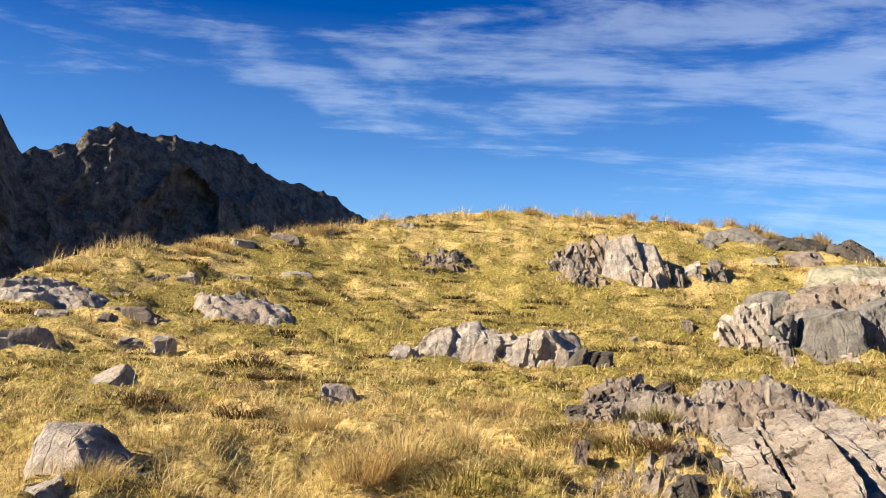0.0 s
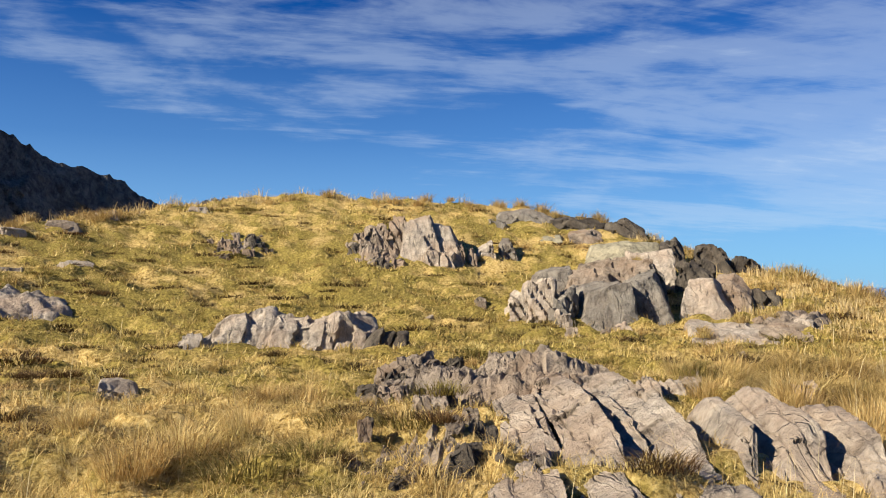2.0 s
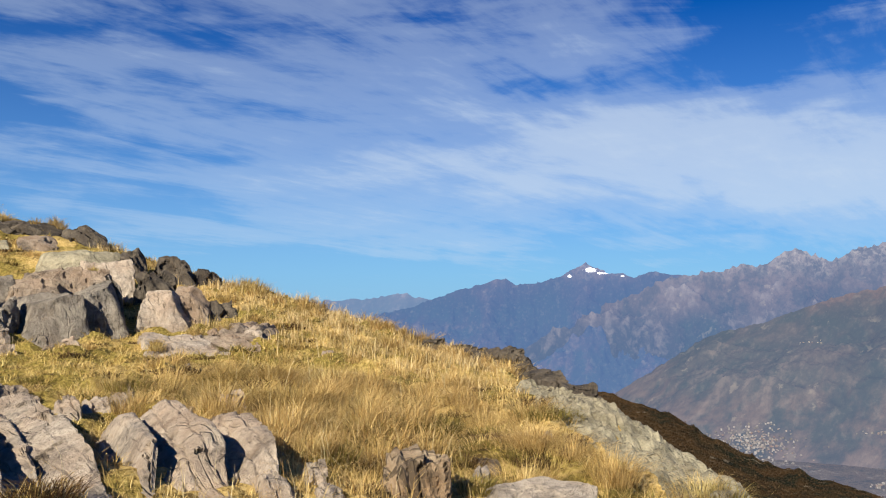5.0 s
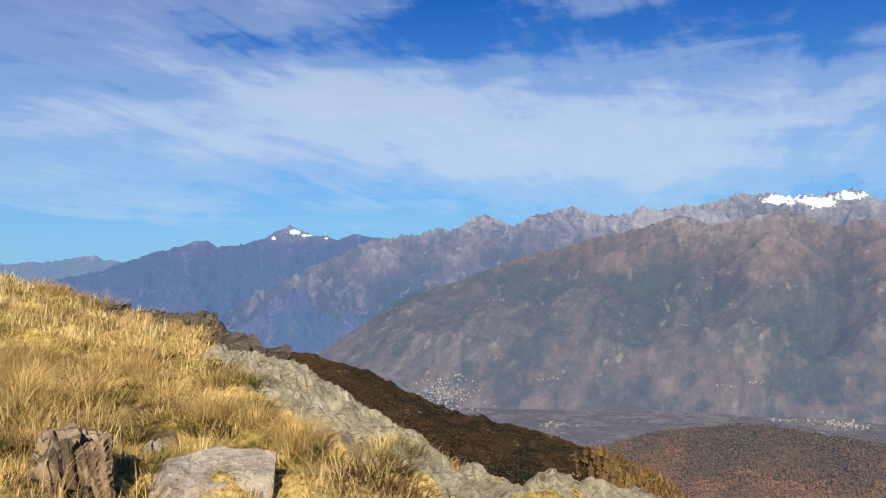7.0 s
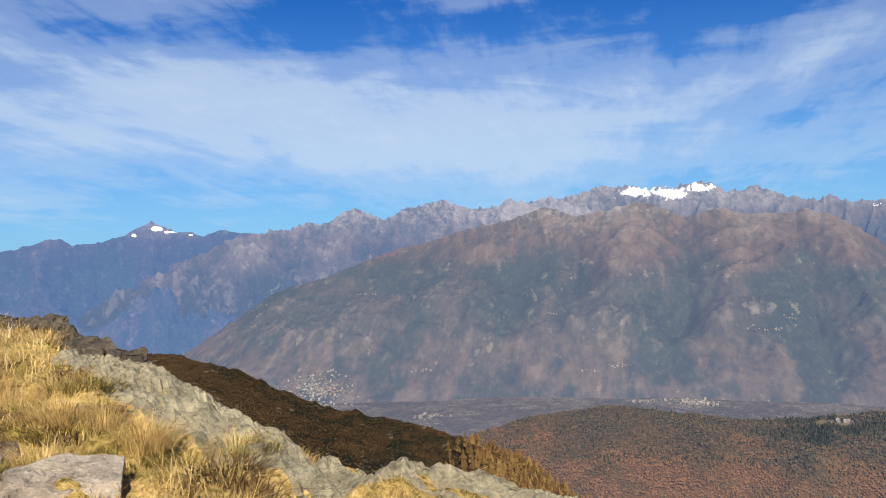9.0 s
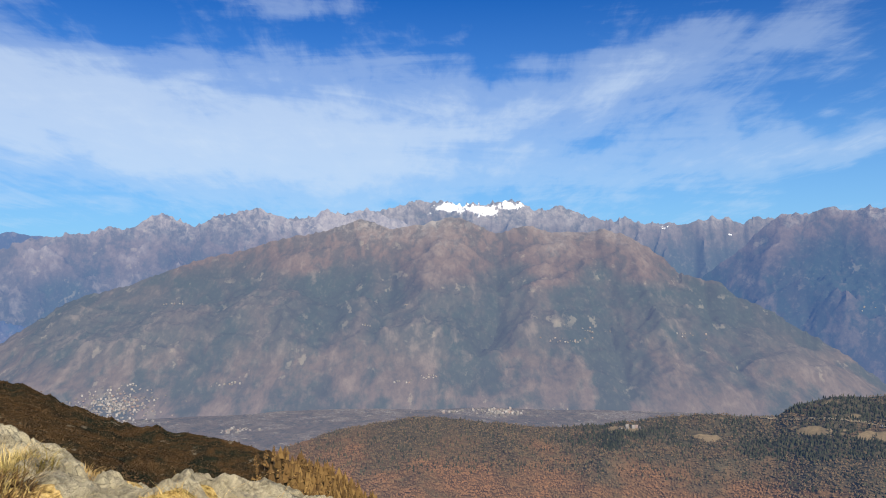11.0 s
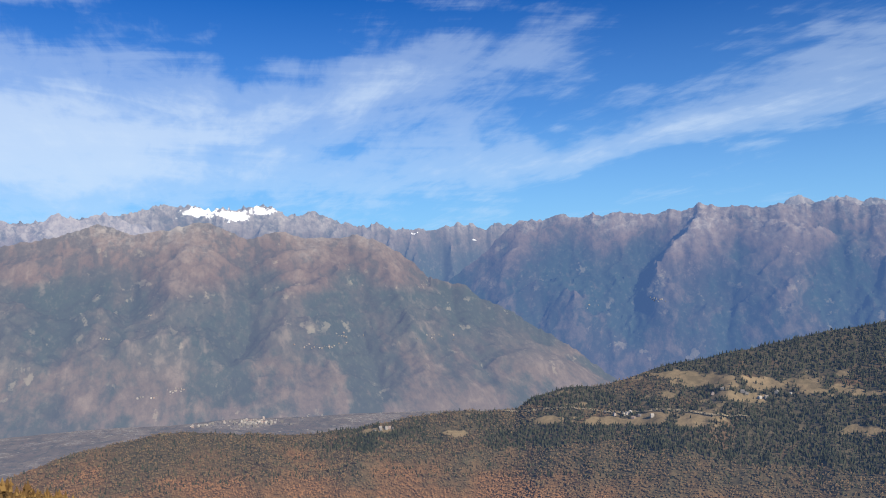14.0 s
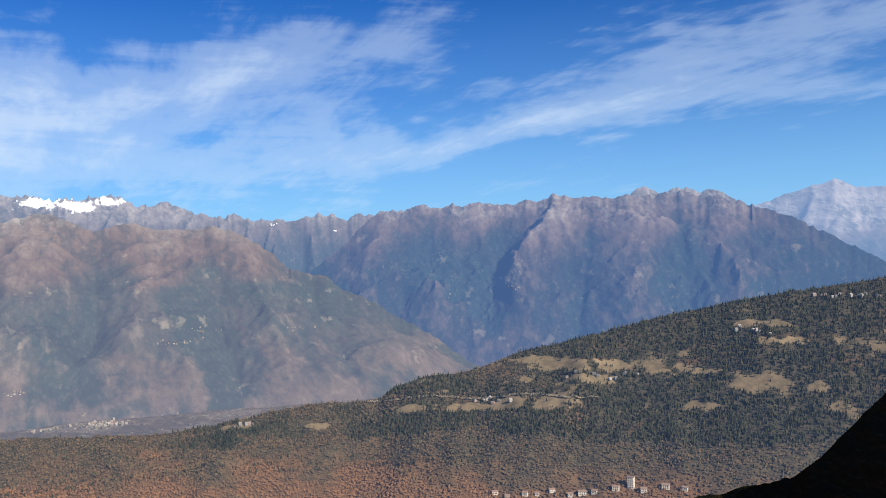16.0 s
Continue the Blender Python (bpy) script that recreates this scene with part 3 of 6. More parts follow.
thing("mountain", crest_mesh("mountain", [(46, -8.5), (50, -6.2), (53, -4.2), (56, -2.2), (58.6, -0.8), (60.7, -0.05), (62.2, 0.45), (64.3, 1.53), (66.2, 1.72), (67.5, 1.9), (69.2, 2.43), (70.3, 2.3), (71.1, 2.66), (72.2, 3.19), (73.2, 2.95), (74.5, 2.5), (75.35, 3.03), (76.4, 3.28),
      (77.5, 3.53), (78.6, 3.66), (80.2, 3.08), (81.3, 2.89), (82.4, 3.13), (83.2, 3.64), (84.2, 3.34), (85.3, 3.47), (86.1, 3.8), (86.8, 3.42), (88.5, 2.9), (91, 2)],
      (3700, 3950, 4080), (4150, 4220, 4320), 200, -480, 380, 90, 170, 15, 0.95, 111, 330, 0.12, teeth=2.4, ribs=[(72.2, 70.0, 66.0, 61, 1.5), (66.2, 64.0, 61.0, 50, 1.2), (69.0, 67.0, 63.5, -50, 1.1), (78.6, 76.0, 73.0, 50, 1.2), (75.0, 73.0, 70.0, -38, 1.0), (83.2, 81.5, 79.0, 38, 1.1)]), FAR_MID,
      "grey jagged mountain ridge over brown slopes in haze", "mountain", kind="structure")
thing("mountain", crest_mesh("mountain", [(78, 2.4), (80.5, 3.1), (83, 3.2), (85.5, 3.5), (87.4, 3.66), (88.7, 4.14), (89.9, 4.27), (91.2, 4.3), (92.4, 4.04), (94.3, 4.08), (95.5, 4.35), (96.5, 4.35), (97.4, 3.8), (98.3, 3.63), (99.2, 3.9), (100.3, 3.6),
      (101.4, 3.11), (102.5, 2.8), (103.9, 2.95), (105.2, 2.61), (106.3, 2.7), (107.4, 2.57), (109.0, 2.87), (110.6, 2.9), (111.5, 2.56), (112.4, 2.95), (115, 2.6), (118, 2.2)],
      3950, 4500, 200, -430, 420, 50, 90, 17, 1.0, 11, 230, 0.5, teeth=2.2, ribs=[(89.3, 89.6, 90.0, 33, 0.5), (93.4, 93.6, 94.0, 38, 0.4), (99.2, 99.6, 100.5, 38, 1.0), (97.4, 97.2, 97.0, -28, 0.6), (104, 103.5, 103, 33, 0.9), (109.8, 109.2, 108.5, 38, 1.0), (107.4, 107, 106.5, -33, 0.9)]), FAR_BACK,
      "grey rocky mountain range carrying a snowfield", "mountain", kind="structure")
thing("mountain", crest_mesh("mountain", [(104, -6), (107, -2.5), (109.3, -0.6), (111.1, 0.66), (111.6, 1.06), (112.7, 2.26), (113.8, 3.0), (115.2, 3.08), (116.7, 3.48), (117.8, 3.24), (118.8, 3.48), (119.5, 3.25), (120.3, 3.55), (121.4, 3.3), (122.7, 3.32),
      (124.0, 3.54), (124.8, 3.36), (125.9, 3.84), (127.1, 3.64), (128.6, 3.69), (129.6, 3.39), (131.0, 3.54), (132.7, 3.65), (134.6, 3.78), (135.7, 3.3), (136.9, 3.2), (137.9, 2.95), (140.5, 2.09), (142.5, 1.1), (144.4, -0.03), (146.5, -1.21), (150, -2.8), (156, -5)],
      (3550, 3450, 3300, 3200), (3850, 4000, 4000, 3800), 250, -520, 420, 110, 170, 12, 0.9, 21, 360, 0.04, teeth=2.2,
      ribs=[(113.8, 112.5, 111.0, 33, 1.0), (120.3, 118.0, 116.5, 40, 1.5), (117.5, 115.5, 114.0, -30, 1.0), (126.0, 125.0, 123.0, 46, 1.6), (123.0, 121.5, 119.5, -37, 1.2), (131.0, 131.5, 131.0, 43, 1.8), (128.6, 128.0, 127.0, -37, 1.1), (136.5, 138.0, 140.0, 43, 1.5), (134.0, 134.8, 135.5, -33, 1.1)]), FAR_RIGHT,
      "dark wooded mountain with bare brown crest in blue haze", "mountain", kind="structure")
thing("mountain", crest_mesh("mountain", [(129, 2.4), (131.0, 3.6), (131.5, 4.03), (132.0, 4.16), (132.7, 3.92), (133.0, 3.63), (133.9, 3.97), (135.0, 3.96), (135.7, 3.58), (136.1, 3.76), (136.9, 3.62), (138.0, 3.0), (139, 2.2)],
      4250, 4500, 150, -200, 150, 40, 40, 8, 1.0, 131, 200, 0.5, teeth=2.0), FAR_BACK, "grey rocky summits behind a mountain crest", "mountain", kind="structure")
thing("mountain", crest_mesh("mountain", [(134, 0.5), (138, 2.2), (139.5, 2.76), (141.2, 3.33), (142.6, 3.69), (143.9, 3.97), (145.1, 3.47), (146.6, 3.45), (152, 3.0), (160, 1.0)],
      4300, 4650, 200, -300, 180, 50, 60, 10, 1.0, 31, 250, 0.4, teeth=2.0, ribs=[(143.9, 143.0, 142.0, 44, 1.0), (141.5, 141, 140, -28, 0.8)]), FAR_EDGE, "rocky mountain far off, pale blue with haze glow", "mountain", kind="structure")
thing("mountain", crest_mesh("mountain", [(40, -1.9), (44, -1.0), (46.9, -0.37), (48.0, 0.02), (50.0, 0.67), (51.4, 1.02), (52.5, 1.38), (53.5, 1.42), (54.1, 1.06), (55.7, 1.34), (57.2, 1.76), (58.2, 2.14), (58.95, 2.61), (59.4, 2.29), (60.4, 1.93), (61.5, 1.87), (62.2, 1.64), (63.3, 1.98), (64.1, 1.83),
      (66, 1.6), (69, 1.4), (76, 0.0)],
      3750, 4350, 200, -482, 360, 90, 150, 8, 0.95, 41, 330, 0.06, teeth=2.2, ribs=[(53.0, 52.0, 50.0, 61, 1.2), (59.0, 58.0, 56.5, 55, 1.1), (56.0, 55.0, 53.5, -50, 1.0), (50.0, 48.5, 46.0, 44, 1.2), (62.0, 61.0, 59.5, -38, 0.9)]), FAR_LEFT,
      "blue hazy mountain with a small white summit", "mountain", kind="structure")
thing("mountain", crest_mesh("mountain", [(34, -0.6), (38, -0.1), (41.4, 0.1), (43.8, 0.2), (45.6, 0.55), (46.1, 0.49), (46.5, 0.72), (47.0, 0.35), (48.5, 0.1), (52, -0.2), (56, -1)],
      4500, 4750, 100, -300, 180, 30, 40, 10, 1.0, 51, 200, 0.5, teeth=2.0), FAR_EDGE, "rocky mountain far off, pale blue with haze glow", "mountain", kind="structure")

# the valley floor, with fields and meadows, its haze put in as emission
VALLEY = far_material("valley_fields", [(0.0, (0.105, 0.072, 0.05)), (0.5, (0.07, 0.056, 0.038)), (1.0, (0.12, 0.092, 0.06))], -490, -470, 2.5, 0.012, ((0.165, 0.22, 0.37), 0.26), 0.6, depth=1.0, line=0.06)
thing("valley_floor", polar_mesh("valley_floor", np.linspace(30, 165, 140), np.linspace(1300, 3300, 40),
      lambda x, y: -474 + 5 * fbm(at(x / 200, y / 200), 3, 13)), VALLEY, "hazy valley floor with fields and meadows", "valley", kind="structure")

# the crag on the shady side of the hill, that shade put into its rock colour
CRAG = [(-75, 9), (-60, 12), (-45, 15), (-34, 13.5), (-29.1, 11.0), (-27.7, 8.7), (-26.9, 9.2), (-24.8, 9.6), (-24.2, 10.4), (-22.0, 11.2), (-20.4, 10.6), (-19.0, 10.8), (-17.9, 10.5),
        (-15.3, 10.3), (-14.2, 9.7), (-11.4, 8.3), (-7.9, 7.5), (-6.7, 6.4), (-4.7, 5.7), (-3.4, 5.3), (-2.7, 6.3), (-1, 6.3), (0.4, 6.2), (2, 5.0), (4, 2)]
thing("crag", crest_mesh("crag", CRAG, (34, 52, 100), (52, 78, 130), 60, -25, 340, 100, 1.6, 0.5, 0.8, 61, 6.0, 0.0, 1.7, 1.1), CRAG_SHADED,
      "jagged rock crag behind the hill, coloured dark for its shade", "crag", kind="structure")

# brown slope below the hill, wooded ridge over the valley, shaded slope
BROWN = far_material("brown_heath_slope", [(0.0, (0.13, 0.075, 0.034)), (0.4, (0.075, 0.048, 0.025)), (0.7, (0.10, 0.062, 0.03)), (1.0, (0.17, 0.11, 0.055))], -60, -10, 1.6, 0.06, ((0.2, 0.2, 0.2), 0.0), 0.8)
thing("heath_slope", crest_mesh("heath_slope", [(40, -4.5), (55, -5.4), (60.2, -6.19), (62.5, -6.82), (64.8, -7.65), (67.1, -8.85), (70.3, -10.2), (73.8, -11.0), (78.5, -12.3), (82.4, -13.8),
      (85.0, -15.2), (86.9, -16.6), (92, -20), (100, -24)], 60, 230, 80, (-9, -14, -24, -40, -75), 200, 80, 3.0, 1.0, 1.0, 71, 30.0), BROWN,
      "steep brown heath slope with autumn larches", "hillside", kind="structure")
# clearings on the ridge: bearing, height angle and reach
MEADOWS = [(129.0, -8.05, 4.2, 0.42), (124.2, -10.2, 2.2, 0.45), (120.0, -10.65, 5.5, 0.26), (128.5, -8.8, 2.0, 0.3), (136.0, -8.3, 1.6, 0.3), (126.0, -9.3, 1.2, 0.22), (133.4, -7.2, 1.5, 0.24), (139.5, -9.1, 2.6, 0.55), (139.5, -5.15, 1.4, 0.2), (139.9, -6.15, 1.9, 0.26), (123.5, -7.55, 1.5, 0.2),
           (117.6, -9.6, 0.8, 0.16), (135.5, -10.5, 2.0, 0.3), (103.9, -11.3, 1.2, 0.14), (109.0, -11.6, 0.8, 0.2)]


def clearing(p):
    """How open the wood is at points of the ridge: above 0 is meadow."""
    az, el = np.degrees(np.arctan2(p[:, 0], p[:, 1])), np.degrees(np.arctan2(p[:, 2] - EYE, np.hypot(p[:, 0], p[:, 1])))
    out = np.full(len(p), -9.0)
    for a, e, da, de in MEADOWS:
        out = np.maximum(out, 1 - ((az - a) / da) ** 2 - ((el - e) / de) ** 2)
    return np.maximum(out + 4.0 * fbm(at(p[:, 0] / 45, p[:, 1] / 45), 5, 96, 0.7) - 0.2, 1.6 * (fbm(at(p[:, 0] / 50, p[:, 1] / 50), 5, 97, 0.65) - 0.36) - 3.0 * (el < -11))


def wood_floor_material():
    m, n = material("autumn_wood_floor")
    p = position(n)
    a = n.node("ShaderNodeAttribute")
    a.attribute_name = "meadow"
    mott, fine = n.noise(p, 0.012, 6, 0.65), n.noise(p, 0.06, 6, 0.7)
    z = n.node("ShaderNodeSeparateXYZ", {0: p}).outputs[2]
    low = n.node("ShaderNodeMapRange", {"Value": z, "From Min": -330.0, "From Max": -390.0}).outputs[0]
    c = n.ramp(fine, [(0.35, (0.035, 0.032, 0.022)), (0.65, (0.085, 0.07, 0.045))])
    c = n.mix(n.ramp(n.math("ADD", n.math("MULTIPLY", mott, 0.8), n.math("MULTIPLY", low, 0.3)), [(0.42, 0.0), (0.60, 0.9)]), c, n.ramp(fine, [(0.35, (0.08, 0.048, 0.028)), (0.65, (0.155, 0.088, 0.048))]))
    grass = n.ramp(n.math("MULTIPLY_ADD", mott, 0.5, n.math("MULTIPLY", fine, 0.5)), [(0.4, (0.11, 0.088, 0.053)), (0.6, (0.21, 0.16, 0.10))])
    c = n.mix(n.ramp(a.outputs["Fac"], [(0.45, 0.0), (0.6, 1.0)]), c, grass)
    # the thin haze before the ridge is put in as emission
    finish(n, c, 1.0, fine, 0.5, 3.0, (HAZE_GLOW, 0.07), spec=0.0)
    return m


WOODS = wood_floor_material()
RIDGE = [(70, -15), (76, -13.6), (80.6, -12.4), (84.1, -11.4), (89.6, -10.6), (95.8, -11.1), (98.3, -11.3), (100.5, -11.2), (103.0, -10.9), (107.3, -10.2), (109.1, -10.05), (113.2, -9.95),
         (115.0, -9.0), (117.1, -8.45), (119.0, -8.4), (120.2, -8.05), (123.5, -6.95), (128.0, -5.9), (134.0, -4.4), (139.4, -3.3), (146.5, -2.2), (155, -0.8), (165, 0)]
ridge_mesh = crest_mesh("wooded_ridge", RIDGE, (1150, 1150, 1150), (1700, 1700, 1900), 500, -430, 460, 130, 22, 3, 0.85, 81, 260.0, 0.12)
spots = np.empty(len(ridge_mesh.vertices) * 3, np.float32)
ridge_mesh.vertices.foreach_get("co", spots)
ridge_mesh.attributes.new("meadow", "FLOAT", "POINT").data.foreach_set("value", np.clip(0.5 + 0.5 * clearing(spots.reshape(-1, 3)), 0, 1).astype(np.float32))
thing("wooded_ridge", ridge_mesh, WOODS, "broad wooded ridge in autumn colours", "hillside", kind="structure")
# turf painted near black: the slope's deep shade is put into its colour
PAINTED_SHADE = far_material("turf_with_painted_shade", [(0.0, (0.03, 0.025, 0.015)), (1.0, (0.04, 0.03, 0.018))], -60, 0, 1.0, 0.08, (HAZE_GLOW, 0.0), 0.0)
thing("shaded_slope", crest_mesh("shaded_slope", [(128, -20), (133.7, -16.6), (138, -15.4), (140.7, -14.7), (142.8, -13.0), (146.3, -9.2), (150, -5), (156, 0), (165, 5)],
      (150, 120), (190, 130), 40, -95, 120, 40, 2.0, 0.6, 1.0, 91, 25.0), PAINTED_SHADE, "steep slope of the hill, its deep shade put into its colour", "hillside", kind="structure")


# ---- rocks ----
def ball(level):
    bm = bmesh.new()
    bmesh.ops.create_icosphere(bm, subdivisions=level, radius=1.0)
    v = np.array([p.co[:] for p in bm.verts])
    f = np.array([[q.index for q in p.verts] for p in bm.faces])
    bm.free()
    return v / np.linalg.norm(v, axis=1)[:, None], f


BALLS = {k: ball(k) for k in (3, 4, 5, 6, 7)}
ROCKY_GROUND = []       # places where bedrock shows
TOPS = []       # the upper faces of the outcrops' rocks
FOOT = []       # where rocks stand, so that no grass grows through them


def unit(v):
    return np.array(v, float) / np.linalg.norm(v)


def rock_mesh(size, seed, level=5, planes=(), facets=5, strata=(0.2, 0.1, 1.0), layer=0.16, crack=0.03, lump=0.03, soft=70.0, chips=0.35, long=2.6, flare=1.0):
    """A rock w x d x h: a block cut by planes and broken along three sets of joints. Its foot is at z = 0, with a root below it.
    strata: the way across its layers; layer: their thickness; crack: how far they stand out; chips: the share of broken corners; flare: how far it widens downwards."""
    w, d, h = size
    g = np.random.default_rng(seed)
    dirs, faces = BALLS[level]
    sides = [(1, 0, 0.2 * flare, 0.84), (-1, 0, 0.28 * flare, 0.84), (0, 1, 0.2, 0.84), (0, -1, 0.4, 0.78), (-0.06, -0.1, 1, 0.78), (0, 0, -1, 0.8)]
    cuts = [(unit(np.array(n[:3]) + g.normal(0, 0.11, 3) * (0.3 + 0.7 * flare)), n[3]) for n in sides] + [(unit(n[:3]), n[3]) for n in planes]
    for _ in range(facets):
        cuts.append((unit(g.normal(size=3) * (1, 1, 0.8) + (0, 0, 0.3)), g.uniform(0.84, 1.08)))
    normals = np.array([n for n, c in cuts])
    k = np.stack([np.maximum(dirs @ n, 1e-3) / c for n, c in cuts], 1)
    e = np.exp(soft * (np.minimum(k, 3) - k.max(1, keepdims=True)))
    r = 1 / (k.max(1) + np.log(e.sum(1)) / soft)
    p = dirs * np.minimum(r, 1.6)[:, None]
    span = np.array([np.abs(p[:, 0]).max(), np.abs(p[:, 1]).max(), p[:, 2].max()])
    full = np.array([w / 2, d / 2, h]) / span
    p = p * full
    out = (e / e.sum(1, keepdims=True)) @ normals / full
    out = out / np.linalg.norm(out, axis=1)[:, None]
    s = unit(strata)
    t1 = unit(np.cross(s, g.normal(size=3)))
    t2 = unit(np.cross(s, t1) + 0.35 * g.normal(size=3))
    sz = min(w, d, 2 * h)
    bend = 0.35 * fbm(p / (0.7 * sz) + seed, 3, seed) + 0.10 * fbm(p / (0.15 * sz), 3, seed + 1)
    q1 = p @ s / layer + bend
    i1 = np.floor(q1).astype(np.int64)
    o = i1 * 0
    q2 = p @ t1 / (layer * long) + 0.9 * _hash(i1, o, o, seed + 2) + 0.6 * bend
    q3 = p @ t2 / (layer * long * 0.8) + 0.9 * _hash(i1, o, o, seed + 3) + 0.6 * bend
    i2, i3 = np.floor(q2).astype(np.int64), np.floor(q3).astype(np.int64)
    f1, f2, f3 = q1 - i1, q2 - i2, q3 - i3
    piece = _hash(i1, i2, i3, seed + 4)
    gone = piece > 1 - 2 * chips
    deep = np.clip(_hash(i1, o, o, seed + 6) + 0.5, 0, 1)
    move = crack * (0.9 * _hash(i1, o, o, seed) + 1.0 * (f1 - 0.5) - 1.6 * deep * smooth((f1 - 0.80) / 0.16))
    tilt = _hash(i1, i2, i3, seed + 7) * (f2 - 0.5) + _hash(i2, i3, i1, seed + 8) * (f3 - 0.5)
    move = move + crack * (gone * (-1.5 + 1.3 * tilt) + 0.55 * tilt)
    move = move + lump * sz * fbm(p / (0.4 * sz) + 3 * seed, 4, seed + 5) + 0.022 * sz * (ridged(p / (0.16 * sz) + seed, 5, seed + 9, 0.6) - 0.6)
    return p + out * np.clip(move, -0.22 * sz, 0.16 * sz)[:, None], faces


def boulder(name, x, y, size, turn, seed, mat, label="", base=None, parent=None, lean=(0, 0), category="rock", group="rocks in the turf", **shape):
    """A rock whose near foot is at x, y, seen from the hilltop; turn: the way it faces."""
    w, d, h = size
    fine = max(w, d) / math.hypot(x, y)        # large and near rocks are built finer
    shape.setdefault("level", 4 if fine < 0.035 else 5 if fine < 0.14 else 6 if fine < 0.45 else 7)
    if parent is None:
        shape = {"facets": 10, "chips": 0.42, "flare": 1.5, "lump": 0.05, **shape}
    p, f = rock_mesh((w, d, h * 0.97), seed, **shape)
    a = radians(turn)
    cx, cy = x + math.sin(a) * d * 0.42, y + math.cos(a) * d * 0.42
    z = float(min(land([x], [y])[0], land([cx], [cy])[0])) if base is None else base
    z -= 0.12 * h
    m = Matrix.Translation((cx, cy, z)) @ Matrix.Rotation(-a, 4, "Z") @ Euler((radians(lean[0]), radians(lean[1]), 0)).to_matrix().to_4x4()
    me = mesh_of(name, p, f)
    ob = thing(name, me, mat, label, category, group, parent=parent)
    ob.matrix_basis = m
    if parent is not None:
        ob.matrix_parent_inverse = Matrix.Translation(-parent.location)
    ob.data.set_sharp_from_angle(angle=radians(38))
    if parent is not None and math.hypot(x, y) < 9:
        seen = p @ np.array(m.to_3x3()).T + np.array(m.translation)
        out = seen[:, 2] > land(seen[:, 0], seen[:, 1]) + 0.02
        ROCKY_GROUND.append((seen[out, 0], seen[out, 1]))
    else:
        FOOT.append((cx, cy, w * 0.42, d * 0.42, a))
    if parent is not None:
        high = p[p[:, 2] > 0.3 * h][::2]
        TOPS.append(high @ np.array(m.to_3x3()).T + np.array(m.translation))
    return ob


def outcrop_mesh(x, y, turn, size, cell, seed, high, run, layer, dip, rough, fill=0.35, gap=0.2, spare=0.5, bent=0.25, breaks=5.0, relief=0.6, ragged=0.45, pitch=0.0):
    """Layered bedrock breaking through the turf. size: along and across the layers' line; run: bearing of that line."""
    la, lb = size
    n, m = int(la / cell), int(lb / cell)
    u, v = np.meshgrid(np.linspace(-la / 2, la / 2, n), np.linspace(-lb / 2, lb / 2, m), indexing="ij")
    u, v = u.ravel(), v.ravel()
    a = radians(run)
    px, py = x + math.sin(a) * u + math.cos(a) * v, y + math.cos(a) * u - math.sin(a) * v
    q = v / layer + 0.45 * fbm(at(u * 0.25 + seed, v * 0.9), 2, seed) + bent * fbm(at(u * 1.2, v * 3), 4, seed + 2)
    q = q + 0.42 * np.sin(q * 2.3 + seed)
    k = np.floor(q).astype(np.int64)
    o = k * 0
    along = u / (layer * breaks) + 0.8 * _hash(k, o, o, seed + 4) + 0.3 * fbm(at(u * 3, v * 3), 3, seed + 3)
    seg = np.floor(along).astype(np.int64)
    amp = 0.35 + 0.65 * np.abs(_hash(k, o, o + 1, seed + 5))
    loose = _hash(k, seg, o + 2, seed + 9) > 0.35
    lift = 0.7 * _hash(k, o, o, seed + 1) + 0.4 * _hash(k, seg, o, seed + 6) * loose
    fr, fs = q - k, along - seg
    deep = np.clip(_hash(k, o + 3, o, seed + 7) + 0.45, 0, 1)
    slot = gap * (0.35 + 0.65 * deep)
    tooth = dip * (fr - 0.5) * amp - 1.5 * deep * smooth((fr - (1 - slot)) / slot * 2.2)
    tooth = tooth - 0.5 * loose * smooth((fs - 0.96) / 0.04)
    body = 0.5 * lift + tooth
    edge = 1 - np.sqrt((u / (la * 0.5)) ** 2 + (v / (lb * 0.5)) ** 2)
    edge = edge + ragged * fbm(at(px * 1.1, py * 1.1), 4, seed + 8) + 0.06
    env = smooth(edge / fill)
    fine = rough * (1.1 * (ridged(at(u * 2.2, v * 9.0 + seed), 5, seed + 12, 0.62) - 0.6) + 0.35 * blocks(u / (layer * 2.4), v / (layer * 0.9), seed + 14, 0.9, 0.7) + 0.35 * fbm(at(px * 11, py * 11), 4, seed + 13, 0.65))
    z = land(px, py) + env * (high * (spare + 0.5 * smooth(edge / 0.8)) + layer * relief * body + fine + pitch * u) - (1 - env) * 0.16 - 0.02
    return at(px, py, z), grid_quads(n, m), k, (px, py, env)



def cluster(name, x, y, label, category="rock outcrop"):
    e = new(name)
    e.location = (x, y, float(land([x], [y])[0]))
    return tagged(e, label, category)


